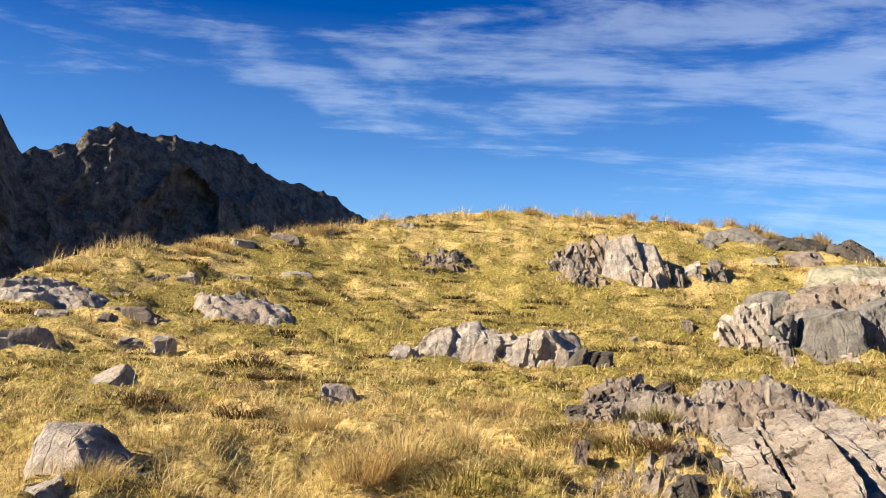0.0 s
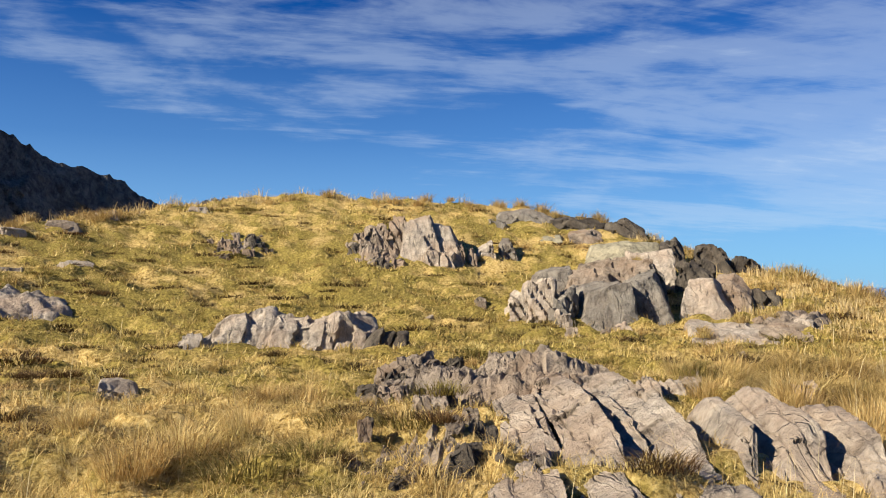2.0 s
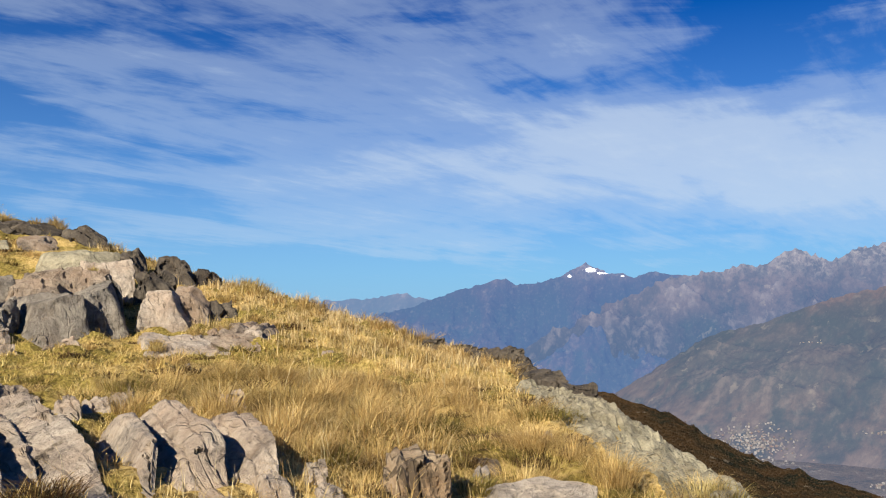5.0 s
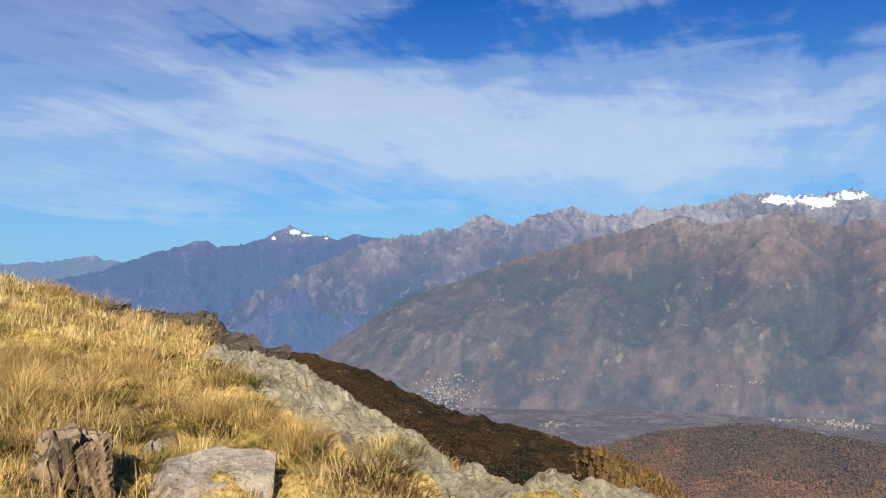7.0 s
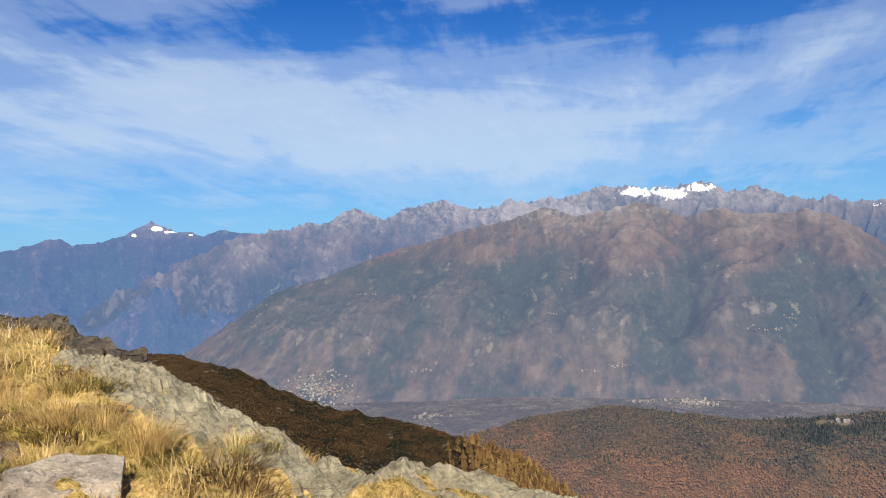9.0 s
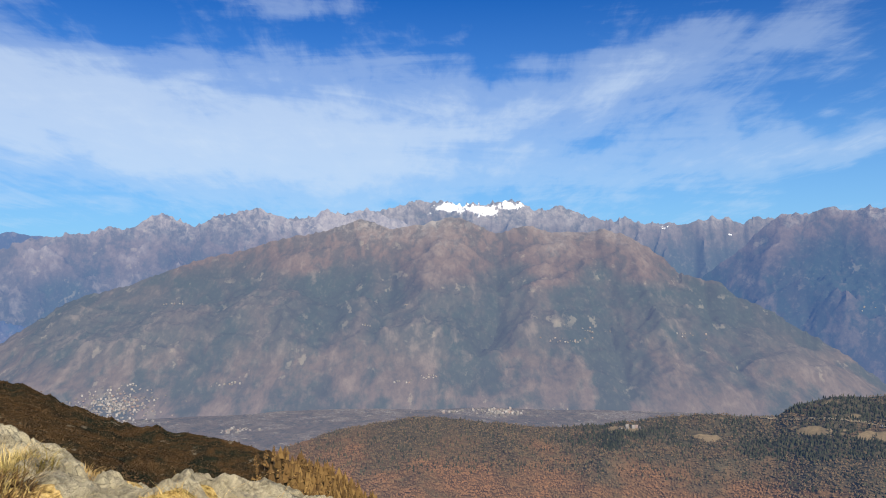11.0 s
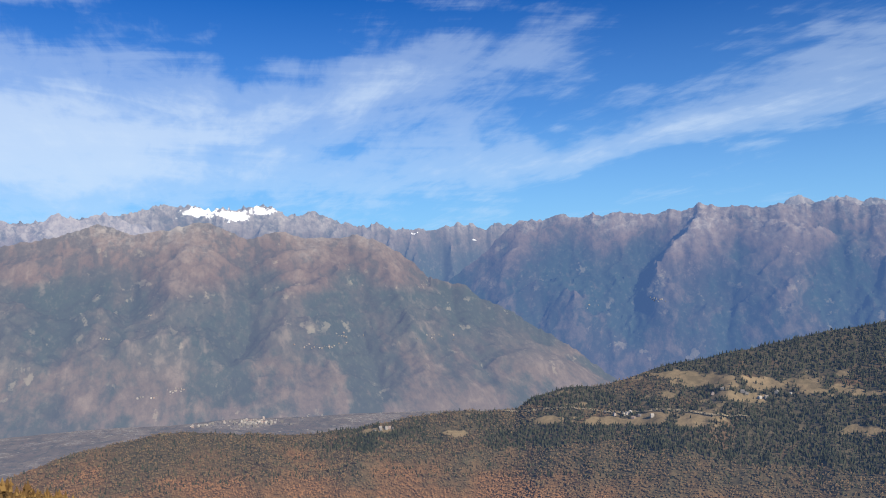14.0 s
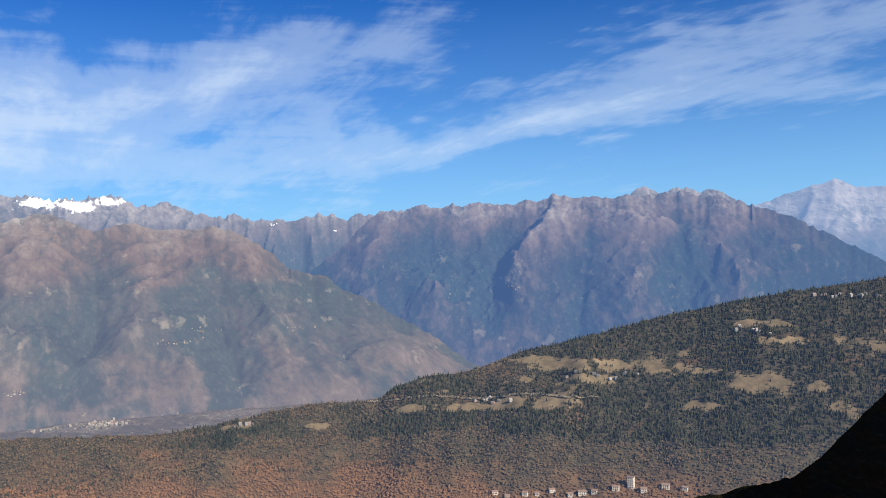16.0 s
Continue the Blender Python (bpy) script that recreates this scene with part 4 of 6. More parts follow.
def outcrop(name, label, mat, *args, pieces=9, bare=True, **kw):
    """An outcrop of several slabs, each a part."""
    v, quads, k, cover = outcrop_mesh(*args, **kw)
    root = cluster(name, args[0], args[1], label)
    owner = k[quads[:, 0]]
    lo, hi = owner.min(), owner.max() + 1
    lot = np.clip(((owner - lo) * pieces) // max(hi - lo, 1), 0, pieces - 1)
    for i in range(pieces):
        q = quads[lot == i]
        if len(q) == 0 or cover[2][q.ravel()].max() < 0.05:
            continue
        used, back = np.unique(q, return_inverse=True)
        ob = thing("slab", mesh_of("slab", v[used], [], back.reshape(-1, 4)), mat, "", "", parent=root)
        ob.matrix_parent_inverse = Matrix.Translation(-root.location)
        ob.data.set_sharp_from_angle(angle=radians(40))
    if bare:
        sel = cover[2] > 0.45
        ROCKY_GROUND.append((cover[0][sel], cover[1][sel]))
    return root


def member(parent, x, y, size, turn, seed, mat, **kw):
    return boulder("rock", x, y, size, turn, seed, mat, parent=parent, **kw)


def rubble(parent, x, y, reach, n, s0, s1, turn, seed, mats, strata=(1, 0.1, 0.3)):
    """Broken pieces heaped over an outcrop."""
    q = np.random.default_rng(seed)
    for k in range(n):
        th, rr = q.uniform(0, 6.28), math.sqrt(q.random())
        px, py = x + math.cos(th) * rr * reach[0], y + math.sin(th) * rr * reach[1]
        s = q.uniform(s0, s1)
        hump = 0.20 * max(0.0, 1 - rr * rr)
        boulder("rock", px, py, (s, s * q.uniform(0.8, 1.5), s * q.uniform(0.35, 0.7)), turn + q.uniform(-25, 25), seed * 50 + k, mats[k % len(mats)], parent=parent,
                base=float(land([px], [py])[0]) + hump - 0.06, lean=(q.uniform(-8, 8), q.uniform(-9, 9)), strata=strata, layer=max(0.06, 0.2 * s), crack=0.05 * s, facets=7, chips=0.4)


GREY = "grey lichened schist boulder lying in dry grass"
SMALL = "small grey weathered stone in the yellow turf"
FLAT = "low flat grey rock flush with the grass"

# the bedrock at the viewer's feet
knob = outcrop("rock_outcrop", "broken grey-brown bedrock knob with jagged layers", ROCK_WARM, 2.75, 8.6, 0, (3.2, 3.6), 0.021, 14, 0.36, 20, 0.22, 0.25, 0.085, fill=0.8, gap=0.12, bent=1.0, breaks=1.6, relief=0.13, ragged=0.35)
rubble(knob, 2.75, 8.6, (1.6, 1.1), 54, 0.16, 0.46, 14, 4, (ROCK_WARM, ROCK_WARM, ROCK_BLACK))
for x, y, size, turn, seed in ((2.15, 9.6, (0.5, 0.5, 0.52), 12, 301), (1.75, 9.2, (0.5, 0.6, 0.42), 10, 302), (2.6, 9.7, (0.6, 0.5, 0.42), 14, 303), (3.3, 9.6, (0.7, 0.6, 0.34), 16, 304),
                               (1.5, 7.6, (0.45, 0.7, 0.3), 10, 305), (1.9, 7.2, (0.4, 0.8, 0.34), 12, 306), (4.1, 9.3, (0.9, 0.7, 0.26), 20, 307)):
    member(knob, x, y, size, turn, seed, ROCK_WARM if seed % 3 else ROCK_BLACK, strata=(1, 0.2, 0.25), layer=0.11, crack=0.035, facets=6, chips=0.4)
# long slabs side by side, their tops leaning to the sun and their far sides steep
slabs = cluster("rock_outcrop", 2.6, 5.4, "long split slabs of grey bedrock running down the slope")
LEAN = (-0.22, -0.36, 1, 0.58)
FLATTER = (-0.22, -0.16, 1, 0.64)
STEEP = (1, 0, 0.05, 0.88)
for x, y, size, turn, seed, cuts in (
        (1.48, 3.6, (0.46, 2.9, 0.25), 15, 311, [FLATTER, STEEP]), (1.86, 3.4, (0.46, 3.0, 0.27), 15, 312, [FLATTER, STEEP]), (2.02, 5.0, (0.42, 3.4, 0.32), 14, 313, [LEAN, STEEP]), (2.32, 4.7, (0.40, 3.9, 0.39), 14, 314, [LEAN, STEEP]),
        (2.60, 4.9, (0.40, 4.0, 0.34), 15, 315, [LEAN, STEEP]), (2.86, 4.6, (0.42, 4.2, 0.39), 14, 316, [LEAN, STEEP]), (3.10, 5.0, (0.40, 3.6, 0.30), 15, 317, [LEAN, STEEP]), (3.45, 6.7, (0.56, 2.6, 0.29), 17, 318, [LEAN]),
        (2.15, 2.3, (1.00, 3.1, 0.30), 14, 319, [(-0.12, -0.12, 1, 0.66)]), (2.85, 2.2, (0.90, 2.9, 0.32), 16, 320, [(-0.14, -0.1, 1, 0.66), STEEP]), (3.40, 2.3, (0.90, 2.5, 0.27), 18, 321, [(-0.1, -0.1, 1, 0.66), STEEP]),
        (3.95, 2.6, (0.8, 1.8, 0.20), 22, 309, [(-0.1, -0.1, 1, 0.66)]), (2.62, 4.2, (0.7, 1.6, 0.27), 15, 310, [(-0.1, -0.3, 1, 0.6)])):
    member(slabs, x, y, size, turn, seed, ROCK, planes=cuts, facets=1, strata=(1, 0.04, 0.45), layer=0.17, crack=0.022, lump=0.055, chips=0.16, long=4.0, flare=0.25)
rubble(slabs, 2.3, 6.6, (0.8, 1.1), 14, 0.12, 0.30, 14, 5, (ROCK, ROCK_WARM))
crumbs = outcrop("rock_outcrop", "low crumbling rock patch with dead grass", ROCK_WARM, 1.25, 5.3, 0, (1.9, 1.7), 0.02, 33, 0.05, 20, 0.10, 0.5, 0.06, fill=0.8, relief=0.35, pieces=4, bare=False)
rubble(crumbs, 1.3, 5.5, (0.7, 1.0), 20, 0.07, 0.20, 12, 7, (ROCK_WARM, ROCK_BLACK))
PLATE = "upright split plate of grey schist with a dark hollow side"
for x, y, size, turn, seed, cuts, lean, mat in (
        (3.16, 4.5, (0.22, 2.9, 0.46), 22, 321, [(-0.6, -0.36, 1, 0.55)], 12, ROCK), (3.50, 4.5, (0.74, 2.8, 0.54), 24, 322, [(-0.45, -0.3, 0.9, 0.56), (1, -0.1, 0, 0.82)], 2, ROCK),
        (3.98, 4.5, (0.62, 2.4, 0.46), 27, 323, [(-0.45, -0.3, 0.9, 0.56), (1, -0.1, 0.1, 0.8)], 2, ROCK), (4.05, 4.3, (0.30, 0.5, 0.18), 24, 324, [], 8, ROCK), (3.62, 4.35, (0.36, 0.4, 0.16), 20, 325, [], -6, ROCK),
        (4.5, 4.5, (0.22, 0.5, 0.24), 30, 326, [(-1, 0, 0.4, 0.6)], 12, ROCK)):
    boulder("rock", x, y, size, turn, seed, mat, PLATE, planes=cuts, facets=1, strata=(1, 0, 0.5), layer=0.15, crack=0.018, lump=0.035, chips=0.2, long=5.0, flare=0.4, lean=(0, lean), category="rock slab")
plates = cluster("rock_outcrop", 4.6, 8.2, "split plates of grey schist among dry grass")
for x, y, size, turn, seed in ((4.05, 7.35, (0.26, 1.5, 0.24), 22, 331), (4.45, 7.6, (0.34, 1.6, 0.26), 24, 332), (4.85, 8.0, (0.34, 1.3, 0.30), 26, 333), (4.3, 8.3, (0.40, 0.9, 0.24), 20, 334), (5.2, 8.6, (0.36, 1.2, 0.32), 28, 335), (3.75, 7.9, (0.3, 1.0, 0.2), 18, 336)):
    member(plates, x, y, size, turn, seed, ROCK, planes=[LEAN, STEEP], facets=2, strata=(1, 0, 0.4), layer=0.12, crack=0.02, chips=0.25, long=4.0)
boulder("rock", 5.1, 7.3, (0.5, 0.8, 0.22), 33, 6, ROCK, FLAT, planes=[(-0.3, 0, 1, 0.5)], layer=0.1, crack=0.02)

# stones scattered over the turf
boulder("rock", -1.95, 4.62, (0.98, 0.9, 0.40), -22, 11, ROCK, GREY, planes=[(0.55, -0.3, 0.8, 0.55), (-0.6, -0.5, 0.7, 0.7)], layer=0.25, crack=0.012, lump=0.05)
boulder("rock", -2.02, 4.25, (0.4, 0.4, 0.16), -24, 12, ROCK, SMALL)
boulder("rock", -3.92, 9.9, (0.85, 0.6, 0.27), -22, 13, ROCK, "pale pointed stone in yellow turf", planes=[(-0.5, -0.2, 0.8, 0.45), (0.8, -0.4, 0.3, 0.5)])
boulder("rock", -1.58, 6.22, (0.38, 0.3, 0.16), -14, 14, ROCK_WARM, SMALL)
boulder("rock", -1.24, 9.85, (0.78, 0.6, 0.31), -7, 15, ROCK, GREY, planes=[(0.3, -0.5, 0.8, 0.6)])
boulder("rock", -7.25, 14.4, (1.7, 1.3, 0.66), -27, 16, ROCK, GREY, layer=0.3, crack=0.04)
boulder("rock", -8.1, 13.9, (0.8, 1.0, 0.55), -29, 17, ROCK_WARM, GREY, layer=0.3)
boulder("rock", -5.35, 15.8, (0.8, 0.7, 0.46), -19, 18, ROCK, GREY, planes=[(0.8, -0.3, 0.2, 0.6)])
boulder("rock", -5.95, 15.8, (0.8, 0.6, 0.30), -20, 19, ROCK_WARM, GREY)
outcrop("rock_outcrop", "flat spread of pale grey rock in the hillside turf", ROCK, -5.1, 21.1, 0, (2.6, 2.9), 0.04, 43, 0.24, 70, 0.28, 0.5, 0.07, fill=0.4, relief=0.5)
outcrop("rock_outcrop", "stony band of pale grey rock at the hill's edge", ROCK, -9.5, 19.0, 0, (3.4, 2.4), 0.04, 47, 0.24, 60, 0.30, 0.5, 0.08, fill=0.4, relief=0.5)
for i, (x, y, w, h, a) in enumerate([(-7.0, 18.2, 1.5, 0.34, -21), (-6.3, 18.4, 0.7, 0.3, -20), (-8.34, 17.5, 0.95, 0.3, -25), (-7.8, 22.4, 1.0, 0.42, -19), (-7.1, 22.6, 0.95, 0.5, -18),
                                     (-7.9, 20.2, 0.7, 0.26, -21), (-6.1, 24.4, 0.8, 0.34, -14), (-4.55, 25.5, 1.1, 0.3, -10), (-6.9, 27.8, 1.1, 0.42, -14), (-5.7, 29.0, 1.35, 0.5, -11),
                                     (-4.6, 31.0, 0.9, 0.45, -8), (-1.6, 32.6, 0.9, 0.34, -3)]):
    boulder("rock", x, y, (w * 1.3, w * 1.1, h * 0.85), a, 60 + i, ROCK if i % 3 else ROCK_WARM, FLAT if h < 0.4 else GREY, layer=0.2, crack=0.03)

# the long rock in the middle of the slope
mid = cluster("rock_outcrop", 1.2, 16.4, "long grey upright-grained rock ridge in the turf")
UPRIGHT = dict(strata=(1, 0.15, -0.35), layer=0.26, crack=0.05, lump=0.06, facets=6, chips=0.35, long=2.4)
for x, y, size, turn, seed, cuts in ((0.25, 15.8, (2.6, 1.7, 0.95), 2, 21, [(-0.75, -0.2, 0.6, 0.78), (0.05, -0.5, 0.8, 0.80)]), (1.95, 15.5, (1.75, 1.5, 0.95), 6, 23, [(0.6, -0.3, 0.7, 0.78), (-0.3, -0.4, 0.8, 0.84)]),
                                     (1.15, 15.65, (1.5, 1.2, 0.78), 4, 24, []), (-0.75, 15.8, (0.9, 0.7, 0.40), 0, 25, []), (2.85, 15.4, (1.1, 0.8, 0.38), 10, 26, [])):
    # the last stone is coloured black, mostly for the shadow beside the rock
    member(mid, x, y, size, turn, seed, ROCK if seed < 26 else ROCK_BLACK, planes=cuts, **UPRIGHT)

# the pale rock near the top
top_rock = cluster("rock_outcrop", 6.6, 27.4, "tall grey rock face with vertical splits near the hilltop")
for x, y, size, turn, seed, mat, cuts, kw in (
        (5.95, 26.9, (2.3, 3.12, 2.15), 12, 31, ROCK, [(0.75, -0.05, 0.62, 0.75), (0, -0.8, 0.55, 0.79), (-0.9, 0, 0.35, 0.83)], dict(strata=(0.9, 0.2, 0.4), layer=0.42, crack=0.055, chips=0.25, facets=3)),
        (6.75, 26.95, (1.65, 2.60, 1.96), 14, 32, ROCK, [(0.7, -0.1, 0.7, 0.70), (-0.1, -0.75, 0.6, 0.75)], dict(strata=(0.2, -0.8, 0.5), layer=0.6, crack=0.03, chips=0.1, facets=2)),
        (7.3, 26.8, (0.55, 1.04, 1.03), 15, 33, ROCK_WARM, [(0.5, 0, 0.8, 0.78)], dict(strata=(1, 0, 0.3), layer=0.2, crack=0.04)),
        (7.7, 26.9, (0.61, 1.04, 0.83), 17, 34, ROCK_WARM, [(0.6, 0, 0.8, 0.78)], dict(strata=(1, 0, 0.3), layer=0.2, crack=0.04)),
        (6.2, 26.6, (0.85, 0.78, 0.83), 12, 35, ROCK, [], dict(strata=(1, 0.2, 0.3), layer=0.2, crack=0.05)), (6.75, 26.5, (0.73, 0.78, 0.69), 13, 36, ROCK, [], dict(strata=(1, 0.2, 0.3), layer=0.2, crack=0.05)),
        (8.35, 27.5, (0.98, 1.04, 0.73), 17, 27, ROCK, [(-0.3, -0.3, 1, 0.75)], dict(layer=0.25, crack=0.04)), (9.2, 27.6, (1.04, 1.17, 1.13), 19, 28, ROCK_GREY, [(0.7, 0, 0.7, 0.73), (-0.6, -0.6, 0.2, 0.83)], dict(strata=(1, 0, 0.3), layer=0.4, crack=0.05)),
        (5.15, 27.6, (1.10, 1.82, 1.67), 10, 29, ROCK_WARM, [(-0.7, -0.1, 0.7, 0.73)], dict(strata=(1, 0.1, 0.4), layer=0.22, crack=0.06, chips=0.4)), (4.4, 27.9, (1.46, 2.08, 1.18), 9, 30, ROCK_WARM, [(-0.6, -0.2, 0.8, 0.73)], dict(strata=(1, 0.1, 0.4), layer=0.2, crack=0.06, chips=0.4))):
    member(top_rock, x, y, size, turn, seed, mat, planes=cuts, **kw)
beside = outcrop("rock_outcrop", "crumbling brown earth and rock beside the tall face", ROCK_WARM, 4.7, 28.6, 0, (4.6, 1.9), 0.045, 53, 0.25, 10, 0.22, 0.6, 0.12, fill=0.5, relief=0.5)
rubble(beside, 4.6, 28.0, (0.9, 1.6), 26, 0.3, 0.9, 10, 6, (ROCK_WARM, ROCK_BLACK))
patch = outcrop("rock_outcrop", "crumbling brown earth and stones in the turf", ROCK_WARM, -0.1, 29.2, 0, (3.6, 2.8), 0.05, 57, 0.08, 15, 0.2, 0.5, 0.12, fill=0.6, relief=0.4)
rubble(patch, -0.1, 29.0, (1.2, 1.5), 22, 0.2, 0.6, 2, 8, (ROCK_WARM, ROCK_BLACK))
boulder("rock", 6.7, 22.6, (0.46, 0.4, 0.48), 16, 37, ROCK_WARM, SMALL)
boulder("rock", 4.7, 20.4, (0.7, 0.5, 0.3), 13, 38, ROCK_WARM, SMALL)
# black and dark grey here carry the shade of faces turned off the sun
brow = cluster("rock_outcrop", 12.5, 30.0, "weathered rocks along the hill's grassy crest, coloured dark for their shaded faces")
for x, y, size, turn, seed, mat, cuts in (
        (11.3, 31.6, (3.6, 2.6, 1.0), 19, 39, ROCK_GREY, [(0.3, -0.5, 1, 0.72), (0.8, -0.1, 0.8, 0.8)]), (13.0, 30.4, (3.0, 2.4, 0.95), 22, 40, ROCK_BLACK, [(0.5, -0.3, 0.9, 0.72)]),
        (14.3, 28.9, (2.7, 2.2, 1.0), 25, 44, ROCK_BLACK, [(0.5, -0.1, 0.9, 0.72), (-0.5, -0.5, 0.8, 0.75)]), (11.4, 29.2, (1.59, 1.56, 0.49), 21, 41, ROCK_PALE, [(0, -0.4, 1, 0.73)]), (12.6, 28.8, (1.83, 1.56, 0.78), 24, 58, ROCK_WARM, [(0.4, -0.3, 0.8, 0.78)]),
        (10.0, 31.5, (1.22, 1.30, 0.59), 18, 59, ROCK_GREY, [])):
    member(brow, x, y, size, turn, seed, mat, planes=cuts, strata=(0.5, 0.2, 0.8), layer=0.4, crack=0.07, chips=0.3)

# the stepped wall of rock
wall = cluster("rock_outcrop", 9.6, 20.2, "stepped grey rock wall with smooth split faces")
SMOOTH = dict(strata=(0.3, -0.9, 0.5), layer=0.5, crack=0.035, chips=0.22, facets=9, lump=0.07, long=2.6)
BROKEN = dict(strata=(0.8, 0.2, 0.55), layer=0.26, crack=0.07, chips=0.42, facets=7)
for x, y, size, turn, seed, mat, cuts, kw in (
        (7.55, 19.9, (1.10, 1.56, 1.40), 20, 42, ROCK, [], BROKEN), (8.0, 19.5, (0.85, 1.17, 1.15), 22, 45, ROCK_GREY, [(0.6, -0.5, 0.5, 0.78)], BROKEN), (7.25, 20.6, (0.98, 1.30, 1.22), 19, 46, ROCK, [], BROKEN), (7.9, 19.2, (0.55, 0.65, 0.61), 21, 47, ROCK, [], BROKEN),
        (8.95, 19.2, (2.01, 2.34, 1.53), 24, 43, ROCK_GREY, [(-0.75, -0.35, 0.45, 0.81), (0, -0.9, 0.45, 0.78)], SMOOTH), (10.15, 19.35, (1.89, 2.34, 1.60), 27, 48, ROCK_GREY, [(0, -0.92, 0.4, 0.79), (0.7, -0.2, 0.6, 0.85), (-0.3, -0.2, 1, 0.89)], SMOOTH),
        (10.95, 20.0, (0.73, 1.82, 1.64), 29, 49, ROCK_GREY, [(0.7, 0, 0.6, 0.78)], dict(strata=(1, -0.2, 0.3), layer=0.2, crack=0.05)),
        (9.3, 20.8, (1.83, 1.95, 1.64), 25, 50, ROCK_WARM, [(0, -0.5, 1, 0.78)], dict(strata=(0.1, 0.2, 1), layer=0.16, crack=0.06, chips=0.4)), (10.5, 20.9, (2.07, 1.95, 1.76), 28, 51, ROCK_WARM, [(0, -0.5, 1, 0.78)], dict(strata=(0.1, 0.2, 1), layer=0.16, crack=0.06, chips=0.4)),
        (9.2, 23.0, (2.81, 2.60, 1.32), 22, 52, ROCK_GREY, [(-0.5, -0.3, 0.8, 0.81), (0.5, -0.2, 0.9, 0.78), (0, -0.7, 0.7, 0.81)], dict(strata=(0.5, 0.4, 0.8), layer=0.5, crack=0.05, chips=0.3, lump=0.05)),
        (12.2, 24.6, (4.0, 3.4, 1.35), 27, 53, ROCK_PALE, [(-0.5, -0.45, 0.8, 0.72), (0.45, -0.5, 0.8, 0.78), (0, -0.7, 0.75, 0.62), (0, -0.1, 1, 0.86)], dict(strata=(0.5, 0.3, 0.8), layer=0.9, crack=0.025, chips=0.06, facets=4, lump=0.07, soft=16.0)),
        (13.7, 24.3, (1.59, 2.08, 1.32), 30, 54, ROCK_BLACK, [(0.5, -0.2, 0.8, 0.81)], dict(strata=(1, 0.2, 0.5), layer=0.28, crack=0.07, chips=0.4)), (14.9, 23.8, (2.07, 2.08, 1.18), 32, 60, ROCK_BLACK, [(0.6, -0.2, 0.8, 0.75)], dict(strata=(0.9, 0.2, 0.6), layer=0.3, crack=0.07, chips=0.4)),
        (16.0, 23.6, (1.46, 1.82, 0.78), 34, 61, ROCK_BLACK, [(0.6, -0.2, 0.8, 0.75)], dict(layer=0.3, crack=0.06)), (11.6, 23.6, (1.95, 1.56, 0.69), 26, 62, ROCK_PALE, [(0, -0.6, 1, 0.75)], dict(layer=0.3, crack=0.04)),
        (11.7, 18.9, (2.1, 2.1, 1.4), 31, 63, ROCK, [(0.65, -0.2, 0.7, 0.75), (-0.1, -0.85, 0.5, 0.78), (-0.9, -0.1, 0.3, 0.86)], dict(strata=(0.2, 0.9, 0.5), layer=0.5, crack=0.04, chips=0.2, facets=3)),
        (12.7, 19.4, (1.83, 1.69, 1.22), 33, 64, ROCK_WARM, [(0.4, -0.3, 0.8, 0.78)], dict(strata=(0.6, 0.3, 0.7), layer=0.2, crack=0.06, chips=0.42)), (13.6, 19.2, (1.10, 1.30, 0.69), 35, 65, ROCK_BLACK, [], BROKEN),
        (10.2, 15.4, (2.44, 3.77, 0.61), 32, 66, ROCK, [(-0.1, -0.75, 1, 0.65), (0.3, -0.5, 1, 0.73)], dict(strata=(0.9, 0.4, 0.5), layer=0.4, crack=0.045, chips=0.25, lump=0.05)), (11.5, 15.5, (1.59, 2.99, 0.54), 35, 67, ROCK_WARM, [(0.1, -0.6, 1, 0.67)], dict(strata=(0.9, 0.4, 0.5), layer=0.22, crack=0.06, chips=0.4)),
        (10.2, 22.0, (2.6, 2.0, 1.75), 25, 71, ROCK_WARM, [(0, -0.6, 1, 0.7)], dict(strata=(0.1, 0.3, 1), layer=0.2, crack=0.06, chips=0.35)), (11.9, 22.3, (2.4, 2.0, 1.6), 28, 72, ROCK, [(0, -0.6, 1, 0.7)], dict(strata=(0.2, 0.3, 1), layer=0.3, crack=0.06, chips=0.35)),
        (13.0, 21.6, (1.6, 1.5, 1.2), 31, 73, ROCK_BLACK, [(0.3, -0.4, 1, 0.75)], BROKEN), (8.6, 21.6, (1.6, 1.6, 1.5), 22, 74, ROCK_GREY, [(-0.4, -0.4, 0.8, 0.75)], dict(layer=0.35, crack=0.05)),
        (12.3, 16.2, (1.22, 1.95, 0.39), 36, 68, ROCK, [(-0.2, -0.5, 1, 0.70)], dict(layer=0.3, crack=0.04))):
    member(wall, x, y, size, turn, seed, mat, planes=cuts, **kw)
boulder("rock", 8.6, 18.7, (0.42, 0.4, 0.42), 24, 69, ROCK_GREY, SMALL)
boulder("rock", 9.1, 18.5, (0.50, 0.4, 0.34), 25, 70, ROCK, SMALL)
boulder("rock", 8.2, 17.4, (0.42, 0.4, 0.30), 25, 55, ROCK_WARM, SMALL)
boulder("rock", 8.65, 17.2, (0.45, 0.35, 0.28), 26, 56, ROCK, SMALL)
boulder("rock", 7.6, 18.0, (0.5, 0.4, 0.32), 22, 57, ROCK, SMALL)
boulder("rock", 8.2, 12.2, (0.35, 0.3, 0.17), 33, 58, ROCK, SMALL)
boulder("rock", 6.1, 7.8, (0.5, 0.5, 0.36), 37, 59, ROCK, GREY, planes=[(-0.2, -0.3, 1, 0.6), (0.8, -0.4, 0.1, 0.6)])
